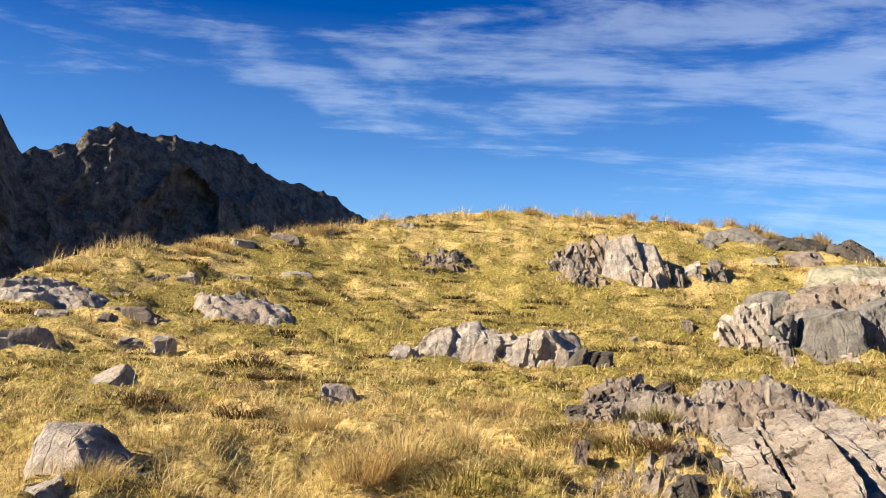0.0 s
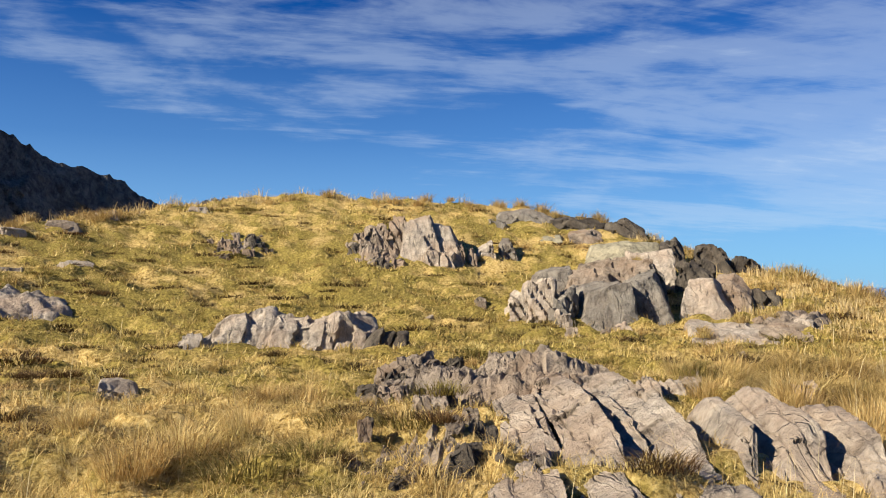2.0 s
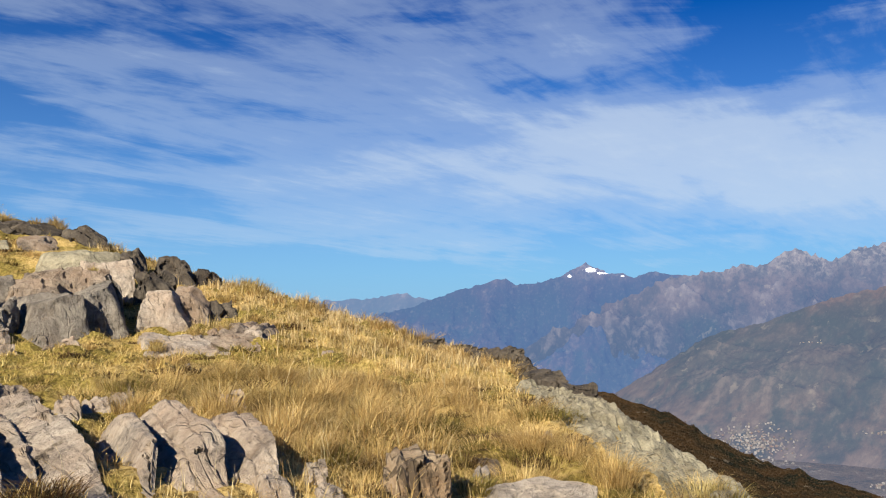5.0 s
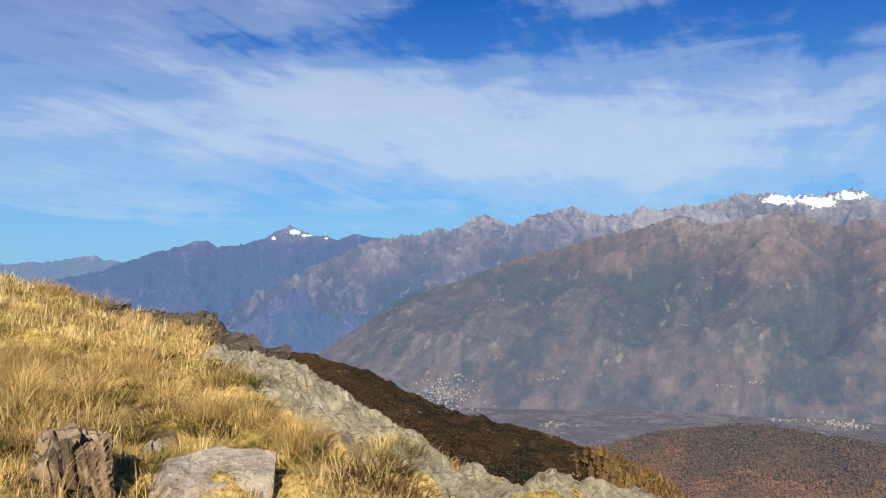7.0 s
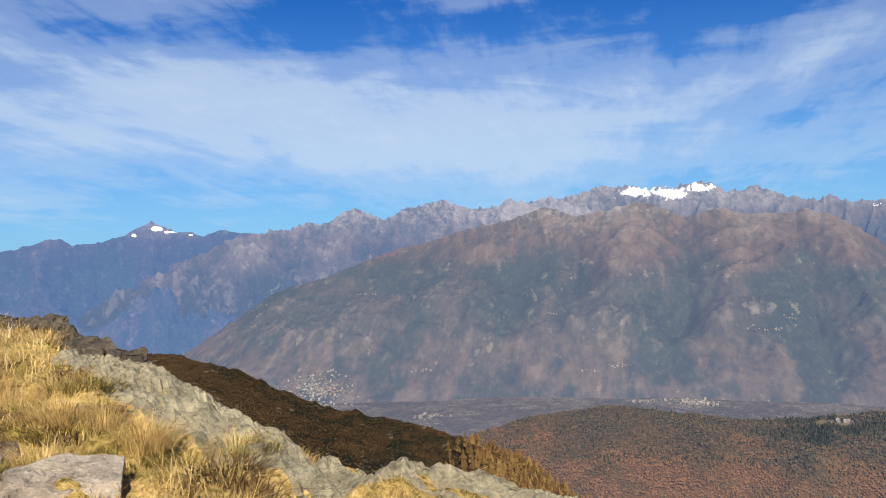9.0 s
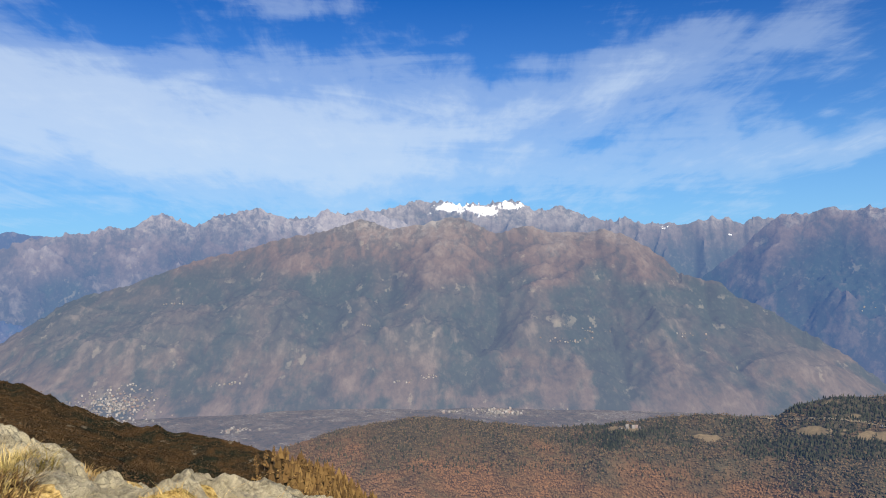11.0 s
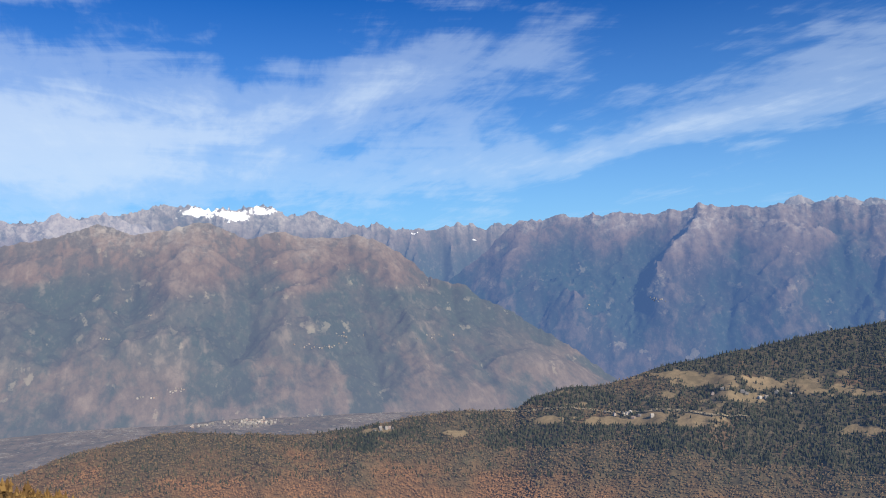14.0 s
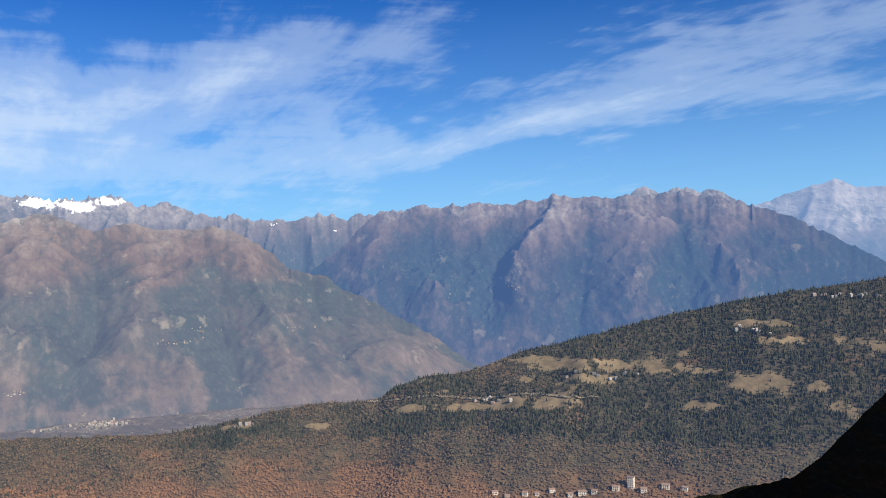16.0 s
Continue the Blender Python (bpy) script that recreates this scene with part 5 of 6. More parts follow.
outcrop("rock_outcrop", "low rubble of brown rock among dry grass", ROCK_WARM, 13.0, 17.2, 0, (2.2, 2.4), 0.035, 63, 0.2, 60, 0.16, 0.6, 0.07, fill=0.4, relief=0.4)
boulder("rock", 11.4, 12.6, (0.5, 0.35, 0.12), 42, 75, ROCK_WARM, FLAT)
boulder("rock", 12.6, 13.6, (0.6, 0.4, 0.16), 43, 76, ROCK_WARM, FLAT)

# striped rock and flat rocks beside the path
boulder("rock", 4.98, 3.95, (0.92, 0.85, 0.47), 46, 81, rock_material("striped_brown_schist", (0.07, 0.05, 0.033), (0.29, 0.215, 0.14), (0.50, 0.40, 0.28), 0.15, 0.6, stripes=0.8, cracks=0.4), "striped brown schist block with vertical layers",
        planes=[(-0.1, -1, 0.35, 0.5), (0, 0, 1, 0.6), (-0.45, -0.2, 1, 0.62)], strata=(1, 0.1, 0.18), layer=0.07, crack=0.034, lump=0.03, facets=3, chips=0.25, long=6.0)
boulder("rock", 6.12, 4.22, (0.28, 0.4, 0.25), 50, 82, ROCK, "small split grey stone beside a striped block", strata=(1, 0, 0.1), layer=0.08, crack=0.02)
boulder("rock", 6.75, 4.75, (0.65, 0.6, 0.12), 51, 83, ROCK_WARM, FLAT)
boulder("rock", 5.55, 3.25, (1.08, 1.1, 0.27), 54, 84, ROCK, "broad flat grey rock in the grass", planes=[(0.05, -0.3, 1, 0.62)], layer=0.3, crack=0.012, lump=0.04)
boulder("rock", 8.38, 5.07, (0.18, 0.15, 0.13), 55, 85, ROCK, SMALL)
boulder("rock", 4.35, 4.15, (0.4, 0.35, 0.2), 42, 86, ROCK, SMALL)
boulder("rock", 4.95, 5.6, (0.30, 0.14, 0.16), 40, 87, ROCK_PALE, "pale split stone in the grass", lean=(0, 40))

# pale rock at the falling edge, and the dark rocks beyond it
outcrop("rock_outcrop", "long pale lichened rock face along the falling edge", ROCK_PALE, 11.35, 4.75, 0, (14.5, 4.2), 0.032, 73, 0.13, 45, 0.14, 0.9, 0.065, fill=0.16, gap=0.2, relief=0.42, ragged=0.22, bent=0.5, breaks=4.0, pieces=9)
for i, (x, y, w, h) in enumerate([(17.8, 15.2, 1.0, 0.55), (17.9, 14.2, 0.9, 0.45), (17.2, 13.2, 1.1, 0.5), (16.7, 12.4, 1.1, 0.45), (16.2, 11.4, 1.1, 0.5), (15.6, 10.6, 1.3, 0.45), (15.0, 9.8, 1.2, 0.42), (14.4, 9.1, 1.1, 0.4), (13.7, 8.3, 0.9, 0.35), (13.1, 7.5, 0.9, 0.32)]):
    boulder("rock", x, y, (w * 1.15, w, h * 1.2), 50 + i, 90 + i, ROCK_BLACK, "dark jagged rock along the hill's edge", layer=0.2, crack=0.05)


# ---- grass ----
def blades(x, y, z, length, width, lean, heading, curl):
    """Bent tapering blades, one island each: arrays of equal length. Returns corners and triangles."""
    n = len(x)
    dx, dy = np.cos(heading), np.sin(heading)
    sx, sy = -dy * width / 2, dx * width / 2
    base = np.stack([x, y, z], 1)
    mid = base + np.stack([dx * lean * 0.4, dy * lean * 0.4, length * 0.55], 1)
    tip = base + np.stack([dx * lean * (1 + curl), dy * lean * (1 + curl), length * (1 - 0.35 * curl)], 1)
    s = np.stack([sx, sy, sx * 0], 1)
    v = np.stack([base - s, base + s, mid + s * 0.75, mid - s * 0.75, tip], 1).reshape(-1, 3)
    i = np.arange(n)[:, None] * 5
    t = np.concatenate([i + [0, 1, 2], i + [0, 2, 3], i + [3, 2, 4]], 1).reshape(-1, 3)
    return v, t


rng = np.random.default_rng(7)
# cells where bedrock shows, at 6 cm
BARE = set()
for bx, by in ROCKY_GROUND:
    BARE.update(map(tuple, np.unique(np.stack([np.floor(bx / 0.06), np.floor(by / 0.06)], 1).astype(int), axis=0)))


def free_of_rock(x, y):
    ok = np.ones(len(x), bool)
    for cx, cy, rx, ry, a in FOOT:
        dx, dy = x - cx, y - cy
        u, v = dx * math.cos(a) - dy * math.sin(a), dx * math.sin(a) + dy * math.cos(a)
        ok &= (u / rx) ** 2 + (v / ry) ** 2 > 0.9
    cells = np.stack([np.floor(x / 0.06), np.floor(y / 0.06)], 1).astype(int)
    ok &= np.array([tuple(c) not in BARE for c in cells])
    return ok


def spread(n, a0, a1, r0, r1):
    a, r = np.radians(rng.uniform(a0, a1, n)), np.exp(rng.uniform(math.log(r0), math.log(r1), n))
    return np.sin(a) * r, np.cos(a) * r, r


# short turf
x, y, r = spread(165000, -33, 88, 2.6, 38)
keep = free_of_rock(x, y)
x, y, r = x[keep], y[keep], r[keep]
patch = 1.6 * fbm(at(x * 1.6, y * 1.6), 3, 77)
clump = smooth(0.45 + 2.4 * fbm(at(x * 3.3, y * 3.3), 3, 78))
long = (0.03 + 0.05 * rng.random(len(x)) ** 2) * (1 + 0.5 * patch) * (0.45 + 1.5 * clump) * np.clip(0.8 + r / 40, 0.8, 1.5)
v, t = blades(x, y, land(x, y) - 0.01, long, np.maximum(0.004, r * 0.0009) * rng.uniform(0.7, 1.4, len(x)), long * rng.uniform(0.3, 1.4, len(x)),
              rng.uniform(0, 2 * math.pi, len(x)), rng.uniform(0, 0.8, len(x)))
thing("turf_grass", mesh_of("turf_grass", v, t, soft=False), STRAW, "short dry yellow-green alpine grass covering the hill", "grass", kind="stuff")

# knots of coarser straw all over the slope
cx, cy, cr = spread(5200, -33, 66, 4.5, 36)
keep = free_of_rock(cx, cy)
cx, cy, cr = (np.repeat(q[keep], 13) for q in (cx, cy, cr))
th, rr = rng.uniform(0, 6.28, len(cx)), np.sqrt(rng.random(len(cx))) * (0.05 + 0.0035 * cr)
x, y = cx + np.cos(th) * rr * 1.4, cy + np.sin(th) * rr
long = rng.uniform(0.06, 0.15, len(x)) * (0.9 + cr / 60)
v, t = blades(x, y, land(x, y) - 0.02, long, np.maximum(0.005, cr * 0.0011) * rng.uniform(0.7, 1.3, len(x)), long * rng.uniform(0.3, 1.2, len(x)), th + rng.normal(0, 0.7, len(x)), rng.uniform(0, 0.9, len(x)))
thing("straw_knots", mesh_of("straw_knots", v, t, soft=False), STRAW, "coarse knots of straw-coloured grass on the slope", "grass", kind="stuff")

# longer dry stalks between, thick on the sunny shoulder and thin on the grazed slope
x, y, r = spread(100000, -33, 88, 3.0, 38)
a = np.degrees(np.arctan2(x, y))
chance = 0.08 + 0.32 * smooth((a - 30) / 14) * (1 - 0.8 * smooth((a - 49) / 9)) + 0.2 * smooth((r - 26) / 8)
chance = chance * (0.04 + 1.25 * smooth(0.42 + fbm(at(x * 1.6, y * 1.6), 3, 31) * 3.2))
keep = free_of_rock(x, y) & (rng.random(len(x)) < chance)
x, y, r = x[keep], y[keep], r[keep]
long = rng.uniform(0.10, 0.26, len(x)) * (1 + 0.8 * smooth((np.degrees(np.arctan2(x, y)) - 32) / 12))
v, t = blades(x, y, land(x, y) - 0.02, long, np.maximum(0.0035, r * 0.0007) * rng.uniform(0.7, 1.3, len(x)), long * rng.uniform(0.2, 1.5, len(x)),
              rng.uniform(0, 2 * math.pi, len(x)), rng.uniform(0.1, 1.2, len(x)))
thing("dry_stalks", mesh_of("dry_stalks", v, t, soft=False), TALL, "long bleached grass stalks standing among the turf", "grass", kind="stuff")

# a few tall pale stems above the rest
x, y, r = spread(2600, -30, 74, 3.5, 26)
a = np.degrees(np.arctan2(x, y))
keep = free_of_rock(x, y) & (rng.random(len(x)) < 0.12 + 0.7 * smooth((a - 32) / 10) * (1 - 0.8 * smooth((a - 50) / 8))) & (fbm(at(x * 0.8, y * 0.8), 3, 34) > -0.05)
x, y, r = x[keep], y[keep], r[keep]
long = rng.uniform(0.25, 0.62, len(x))
v, t = blades(x, y, land(x, y) - 0.02, long, np.maximum(0.0035, r * 0.0006), long * rng.uniform(0.1, 0.6, len(x)), rng.uniform(0, 6.28, len(x)), rng.uniform(0, 0.5, len(x)))
PALE_STEM = grass_material("pale_stems", (0.62, 0.48, 0.24), (0.95, 0.82, 0.52), (0.7, 0.56, 0.26), 0.2, 0.0)
thing("tall_stems", mesh_of("tall_stems", v, t, soft=False), PALE_STEM, "tall pale dry stems above the grass", "grass", kind="stuff")

# pale feathery grass along the hill's skyline, in loose bunches
x, y, long = [], [], []
for az, wide, bunches, deep, tall_by in ((40, 13, 330, 9.0, 0.46), (52, 5, 40, 4.0, 0.32), (-4, 22, 60, 1.2, 0.62)):
    for _ in range(bunches):
        a = rng.uniform(az - wide, az + wide)
        r = float(np.interp(a, EDGE[:, 0], EDGE[:, 1])) + 0.2 - deep * rng.random() ** 1.5
        k, size = int(rng.integers(14, 34)), rng.uniform(0.55, 1.15)
        x.append(math.sin(radians(a)) * r + rng.normal(0, 0.16, k))
        y.append(math.cos(radians(a)) * r + rng.normal(0, 0.16, k))
        long.append(tall_by * size * rng.uniform(0.5, 1.0, k))
x, y, long = np.concatenate(x), np.concatenate(y), np.concatenate(long)
keep = free_of_rock(x, y)
x, y, long = x[keep], y[keep], long[keep]
v, t = blades(x, y, land(x, y) - 0.03, long, rng.uniform(0.010, 0.022, len(x)), long * rng.uniform(0.1, 0.7, len(x)), rng.uniform(0, 6.28, len(x)), rng.uniform(0, 0.7, len(x)))
CREST_GRASS = grass_material("crest_grass", (0.50, 0.34, 0.13), (0.95, 0.76, 0.42), (0.60, 0.46, 0.18), 0.3, 0.3)
thing("crest_grass", mesh_of("crest_grass", v, t, soft=False), CREST_GRASS, "pale feathery grass bunches along the hill's crest", "grass", kind="stuff")


def tussock(n, radius, high, seed, spread_out=0.8, wide=0.005):
    g = np.random.default_rng(seed)
    rr, th = radius * np.sqrt(g.random(n)), g.uniform(0, 2 * math.pi, n)
    x, y = rr * np.cos(th), rr * np.sin(th)
    long = high * g.uniform(0.45, 1.0, n) * (1 - 0.3 * rr / radius)
    lean = long * (0.15 + spread_out * rr / radius) * g.uniform(0.5, 1.2, n)
    return blades(x, y, np.full(n, -0.04), long, wide * g.uniform(0.6, 1.4, n), lean, th + g.normal(0, 0.6, n), g.uniform(0, 0.9, n))


def tussock_mesh(name, *args):
    return mesh_of(name, *tussock(*args), soft=False)


ROCK_TOPS = np.concatenate(TOPS)


def rest(px, py):
    """Height of whatever lies uppermost at a place: turf or a ledge of rock."""
    near = np.abs(ROCK_TOPS[:, :2] - (px, py)).max(1) < 0.07
    return max(float(land([px], [py])[0]), float(ROCK_TOPS[near, 2].max()) if near.any() else -99.0)


def tufts(name, places, meshes, label, category, group, seed, flat=(1.0, 1.0)):
    g = np.random.default_rng(seed)
    first = {}
    for i, (px, py, s) in enumerate(places):
        k = i % len(meshes)
        m = Matrix.Translation((px, py, rest(px, py)))
        spin = Matrix.Rotation(g.uniform(0, 6.28), 4, "Z")
        m = m @ Matrix.Rotation(-math.atan2(px, py), 4, "Z") @ Matrix.Diagonal((g.uniform(1.0, flat[0]), 1, flat[1], 1)) @ spin
        if k not in first:
            ob = tagged(new(name, meshes[k]), label, category, group)
            first[k] = ob
        else:
            ob = first[k].copy()
            scene.collection.objects.link(ob)
        ob.matrix_basis = m @ Matrix.Diagonal((s, s, s, 1))


def with_material(meshes, mat):
    for me in meshes:
        me.materials.append(mat)
    return meshes


def field(n, a0, a1, r0, r1, s0, s1, seed):
    g = np.random.default_rng(seed)
    a, r = np.radians(g.uniform(a0, a1, n)), np.sqrt(g.uniform(r0 ** 2, r1 ** 2, n))
    px, py = np.sin(a) * r, np.cos(a) * r
    ok = free_of_rock(px, py)
    return [(p, q, w) for p, q, w, k in zip(px, py, g.uniform(s0, s1, n), ok) if k]


def crest(n, a0, a1, seed, s0=0.6, s1=1.1):
    g = np.random.default_rng(seed)
    out = []
    for a in g.uniform(a0, a1, n):
        r = float(np.interp(a, EDGE[:, 0], EDGE[:, 1])) + g.uniform(-1.6, 0.4)
        out.append((math.sin(radians(a)) * r, math.cos(radians(a)) * r, g.uniform(s0, s1)))
    return out


tall = with_material([tussock_mesh("grass_tussock", 400, 0.22, 0.46, 100 + i, 1.0) for i in range(5)], TALL)
far_tall = with_material([tussock_mesh("grass_tussock", 170, 0.24, 0.50, 120 + i, 0.9, 0.014) for i in range(4)], TALL)
brown = with_material([tussock_mesh("heath_tuft", 300, 0.22, 0.24, 140 + i, 0.9, 0.007) for i in range(4)], HEATH)

TUSSOCK = "bleached yellow grass tussock with long arching blades"
near_places = [(-0.5, 5.3, 0.85), (-0.25, 5.6, 0.9), (0.15, 5.9, 0.7), (0.3, 8.0, 0.8), (0.75, 8.4, 0.9), (-0.45, 8.6, 0.8), (-1.0, 6.3, 0.6), (4.9, 9.0, 0.9), (5.4, 9.2, 0.9), (6.9, 8.4, 1.0), (7.4, 8.0, 1.1),
               (7.7, 7.2, 1.1), (8.0, 7.6, 1.2), (8.6, 7.4, 1.0), (8.9, 6.6, 0.9), (9.3, 6.0, 1.0), (9.7, 6.0, 0.9), (7.5, 4.6, 0.9), (7.8, 4.3, 1.0), (7.2, 3.6, 0.9), (6.6, 2.8, 0.8), (7.7, 3.0, 0.9), (6.2, 6.2, 1.0), (6.8, 6.4, 1.1),
               (7.3, 6.1, 1.1), (6.0, 5.4, 0.8), (5.4, 6.2, 0.8)]
tufts("grass_tussock", near_places + field(80, 32, 53, 7.0, 15, 0.7, 1.5, 201) + field(14, 53, 64, 6.5, 11, 0.6, 1.1, 205) + field(25, -32, 30, 5, 15, 0.3, 0.62, 202) + field(10, 58, 70, 5, 9, 0.5, 0.9, 203) + field(22, 70, 86, 4.2, 8, 0.4, 0.8, 204), tall, TUSSOCK, "grass tussock", "grass tussocks on the hill", 301)
tufts("grass_tussock", field(55, 36, 56, 14, 27, 0.7, 1.25, 211) + field(20, -30, 34, 15, 34, 0.3, 0.65, 212) + crest(30, -28, 20, 213, 0.7, 1.4) + crest(30, 71.5, 82.5, 215, 0.4, 0.7) + crest(36, 20, 57, 214, 0.9, 1.6) + [(12.0, 22.3, 0.7), (12.3, 22.0, 0.8), (11.8, 22.9, 0.6), (9.0, 18.7, 0.6), (13.2, 20.9, 0.9), (14.2, 21.2, 1.0), (14.9, 20.8, 1.0), (13.9, 22.5, 0.8), (9.6, 28.4, 0.8), (10.3, 29.0, 0.8), (12.2, 28.2, 0.9), (13.0, 27.9, 0.9), (8.2, 27.4, 0.7), (10.2, 16.6, 0.6), (11.6, 17.3, 0.8), (12.4, 17.2, 0.8), (7.3, 18.6, 0.5), (8.8, 16.9, 0.6), (10.0, 16.3, 0.7)], far_tall, TUSSOCK, "grass tussock", "grass tussocks on the hill", 302)
HEATHER = "low brown withered heath tuft in the turf"
# on the shoulder these tufts also stand for shadowed gaps in the grass
tufts("heath_tuft", [(0.9, 4.6, 0.6), (1.2, 5.0, 0.7), (1.0, 5.5, 0.7), (1.5, 5.6, 0.6), (1.3, 6.1, 0.6), (0.7, 5.2, 0.6), (-2.9, 8.0, 1.1), (-2.6, 8.1, 1.2), (-2.2, 8.2, 1.0), (-1.75, 7.3, 1.0), (-1.3, 6.4, 0.8), (-2.4, 9.7, 0.9), (-1.8, 10.2, 1.0), (-0.3, 8.9, 1.1)] + field(75, -32, 30, 5, 14, 0.4, 0.95, 221) + field(60, 34, 75, 5.5, 16, 0.6, 1.4, 222) + field(34, 46, 67, 4.6, 10, 0.5, 1.0, 223),
      brown, HEATHER, "heath tuft", "heath tufts on the hill", 303, (1.6, 0.75))
# far heath, stretched wide and low to stand for shadows under hummocks
v, t = [], []
for i, (px, py, size) in enumerate(field(430, -30, 42, 12, 35, 0.35, 1.1, 231)):
    bv, bt = tussock(90, 0.28, 0.22, 160 + i, 0.9, 0.018)
    t.append(bt + len(bv) * i)
    a = -math.atan2(px, py)
    bv = bv * (size * rng.uniform(1.0, 2.0), size, size)
    v.append(np.stack([bv[:, 0] * math.cos(a) - bv[:, 1] * math.sin(a), bv[:, 0] * math.sin(a) + bv[:, 1] * math.cos(a), bv[:, 2]], 1) + (px, py, rest(px, py)))
thing("heath_and_shadow_patches", mesh_of("heath_and_shadow_patches", np.concatenate(v), np.concatenate(t), soft=False), HEATH, "brown heath patches, also drawn for hummock shadows on the far turf", "heath", kind="stuff")
olive = with_material([tussock_mesh("grass_tuft", 240, 0.20, 0.20, 180 + i, 0.9, 0.006) for i in range(3)], OLIVE)
far_olive = with_material([tussock_mesh("grass_tuft", 100, 0.24, 0.22, 190 + i, 0.9, 0.016) for i in range(3)], OLIVE)
tufts("grass_tuft", [(-0.75, 9.4, 1.2), (1.6, 7.6, 1.2), (1.9, 7.3, 1.0), (0.9, 6.6, 1.1), (0.2, 5.2, 1.2)] + [(q[0] + 0.1, q[1] - 0.12, q[2] * 1.5) for q in near_places[7:]] + field(45, 34, 66, 7.0, 16, 0.7, 1.3, 243) + field(80, -32, 66, 4.5, 14, 0.4, 1.1, 241) + field(60, 46, 67, 4.6, 10, 0.5, 1.1, 244), olive, "low olive-green grass tuft in the turf", "grass tuft", "grass tufts on the hill", 305, (1.5, 0.9))
tufts("grass_tuft", field(130, -30, 45, 13, 34, 0.6, 1.4, 242), far_olive, "low olive-green grass tuft in the turf", "grass tuft", "grass tufts on the hill", 306, (1.9, 0.8))


# ---- trees, larches, villages ----
def surface(seed, i, j):
    """Points of a slope's grid at fractional column i and row j."""
    g = GRIDS[seed]
    i, j = np.clip(i, 0, g.shape[0] - 1.001), np.clip(j, 0, g.shape[1] - 1.001)
    a, b = np.floor(i).astype(int), np.floor(j).astype(int)
    u, v = (i - a)[:, None], (j - b)[:, None]
    return (g[a, b] * (1 - u) + g[a + 1, b] * u) * (1 - v) + (g[a, b + 1] * (1 - u) + g[a + 1, b + 1] * u) * v


def sight(seed, az, el):
    """The point of a slope seen at a bearing and height angle."""
    g = GRIDS[seed]
    a = np.degrees(np.arctan2(g[:, 0, 0], g[:, 0, 1]))
    i = int(np.argmin(np.abs(a - az)))
    e = np.degrees(np.arctan2(g[i, :, 2] - EYE, np.hypot(g[i, :, 0], g[i, :, 1])))
    return g[i, int(np.argmin(np.abs(e - el)))]


def conifers(p, high, g):
    """Narrow two-tier spires, one island each."""
    n, k = len(p), 3
    th = np.linspace(0, 2 * math.pi, k, endpoint=False)
    turn = g.uniform(0, 6.28, n)[:, None] + th
    wide = (high * g.uniform(0.20, 0.31, n))[:, None]
    ring = lambda s, z: np.stack([p[:, :1] + np.cos(turn) * wide * s, p[:, 1:2] + np.sin(turn) * wide * s, p[:, 2:] + (high * z)[:, None] + 0 * turn], 2)
    v = np.concatenate([ring(1.0, 0.08), ring(0.55, 0.55), (p + np.stack([0 * high, 0 * high, high], 1))[:, None, :]], 1)
    f = [(q, (q + 1) % k, k + (q + 1) % k) for q in range(k)] + [(q, k + (q + 1) % k, k + q) for q in range(k)] + [(k + q, k + (q + 1) % k, 2 * k) for q in range(k)]
    return v.reshape(-1, 3), (np.arange(n)[:, None, None] * (2 * k + 1) + np.array(f)[None]).reshape(-1, 3)


def round_trees(p, high, g):
    """Uneven crowns of eight faces each."""
    n = len(p)
    base = np.array([(1, 0, 0), (0, 1, 0), (-1, 0, 0), (0, -1, 0), (0, 0, 1.2), (0, 0, -0.6)])
    f = [(0, 1, 4), (1, 2, 4), (2, 3, 4), (3, 0, 4), (1, 0, 5), (2, 1, 5), (3, 2, 5), (0, 3, 5)]
    s = base[None] * g.uniform(0.55, 1.2, (n, 6, 1)) * (high * 0.42)[:, None, None]
    v = p[:, None, :] + s + np.stack([0 * high, 0 * high, high * 0.55], 1)[:, None, :]
    return v.reshape(-1, 3), (np.arange(n)[:, None, None] * 6 + np.array(f)[None]).reshape(-1, 3)


def foliage_material(name, a, b, c, air=0.0, rust=None):
    m, n = material(name)
    g = n.node("ShaderNodeNewGeometry")
    r = g.outputs["Random Per Island"]
    col = n.ramp(r, [(0.0, a), (0.5, b), (1.0, c)])
    if rust is not None:
        p = g.outputs["Position"]
        low = n.node("ShaderNodeMapRange", {"Value": n.node("ShaderNodeSeparateXYZ", {0: p}).outputs[2], "From Min": -325.0, "From Max": -395.0}).outputs[0]
        stand = n.math("MULTIPLY", n.noise(p, 0.012, 5, 0.6), n.math("MULTIPLY_ADD", low, 1.1, 0.45))
        col = n.mix(n.ramp(stand, [(0.46, 0.0), (0.66, 0.7)]), col, rust)
    # air: haze put into the foliage as bluish emission
    finish(n, col, 0.9, glow=(HAZE_GLOW, air), spec=0.1)
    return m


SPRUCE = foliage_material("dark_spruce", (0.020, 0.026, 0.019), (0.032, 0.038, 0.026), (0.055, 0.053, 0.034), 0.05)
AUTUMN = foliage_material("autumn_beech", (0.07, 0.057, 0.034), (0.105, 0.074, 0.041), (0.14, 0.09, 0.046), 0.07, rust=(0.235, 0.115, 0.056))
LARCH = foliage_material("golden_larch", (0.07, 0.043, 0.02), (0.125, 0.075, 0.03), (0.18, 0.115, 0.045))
BARK = rock_material("larch_bark", (0.03, 0.022, 0.015), (0.07, 0.05, 0.035), (0.12, 0.09, 0.065), 0.0, 0.2)

g = np.random.default_rng(17)
cols, rows = GRIDS[81].shape[:2]
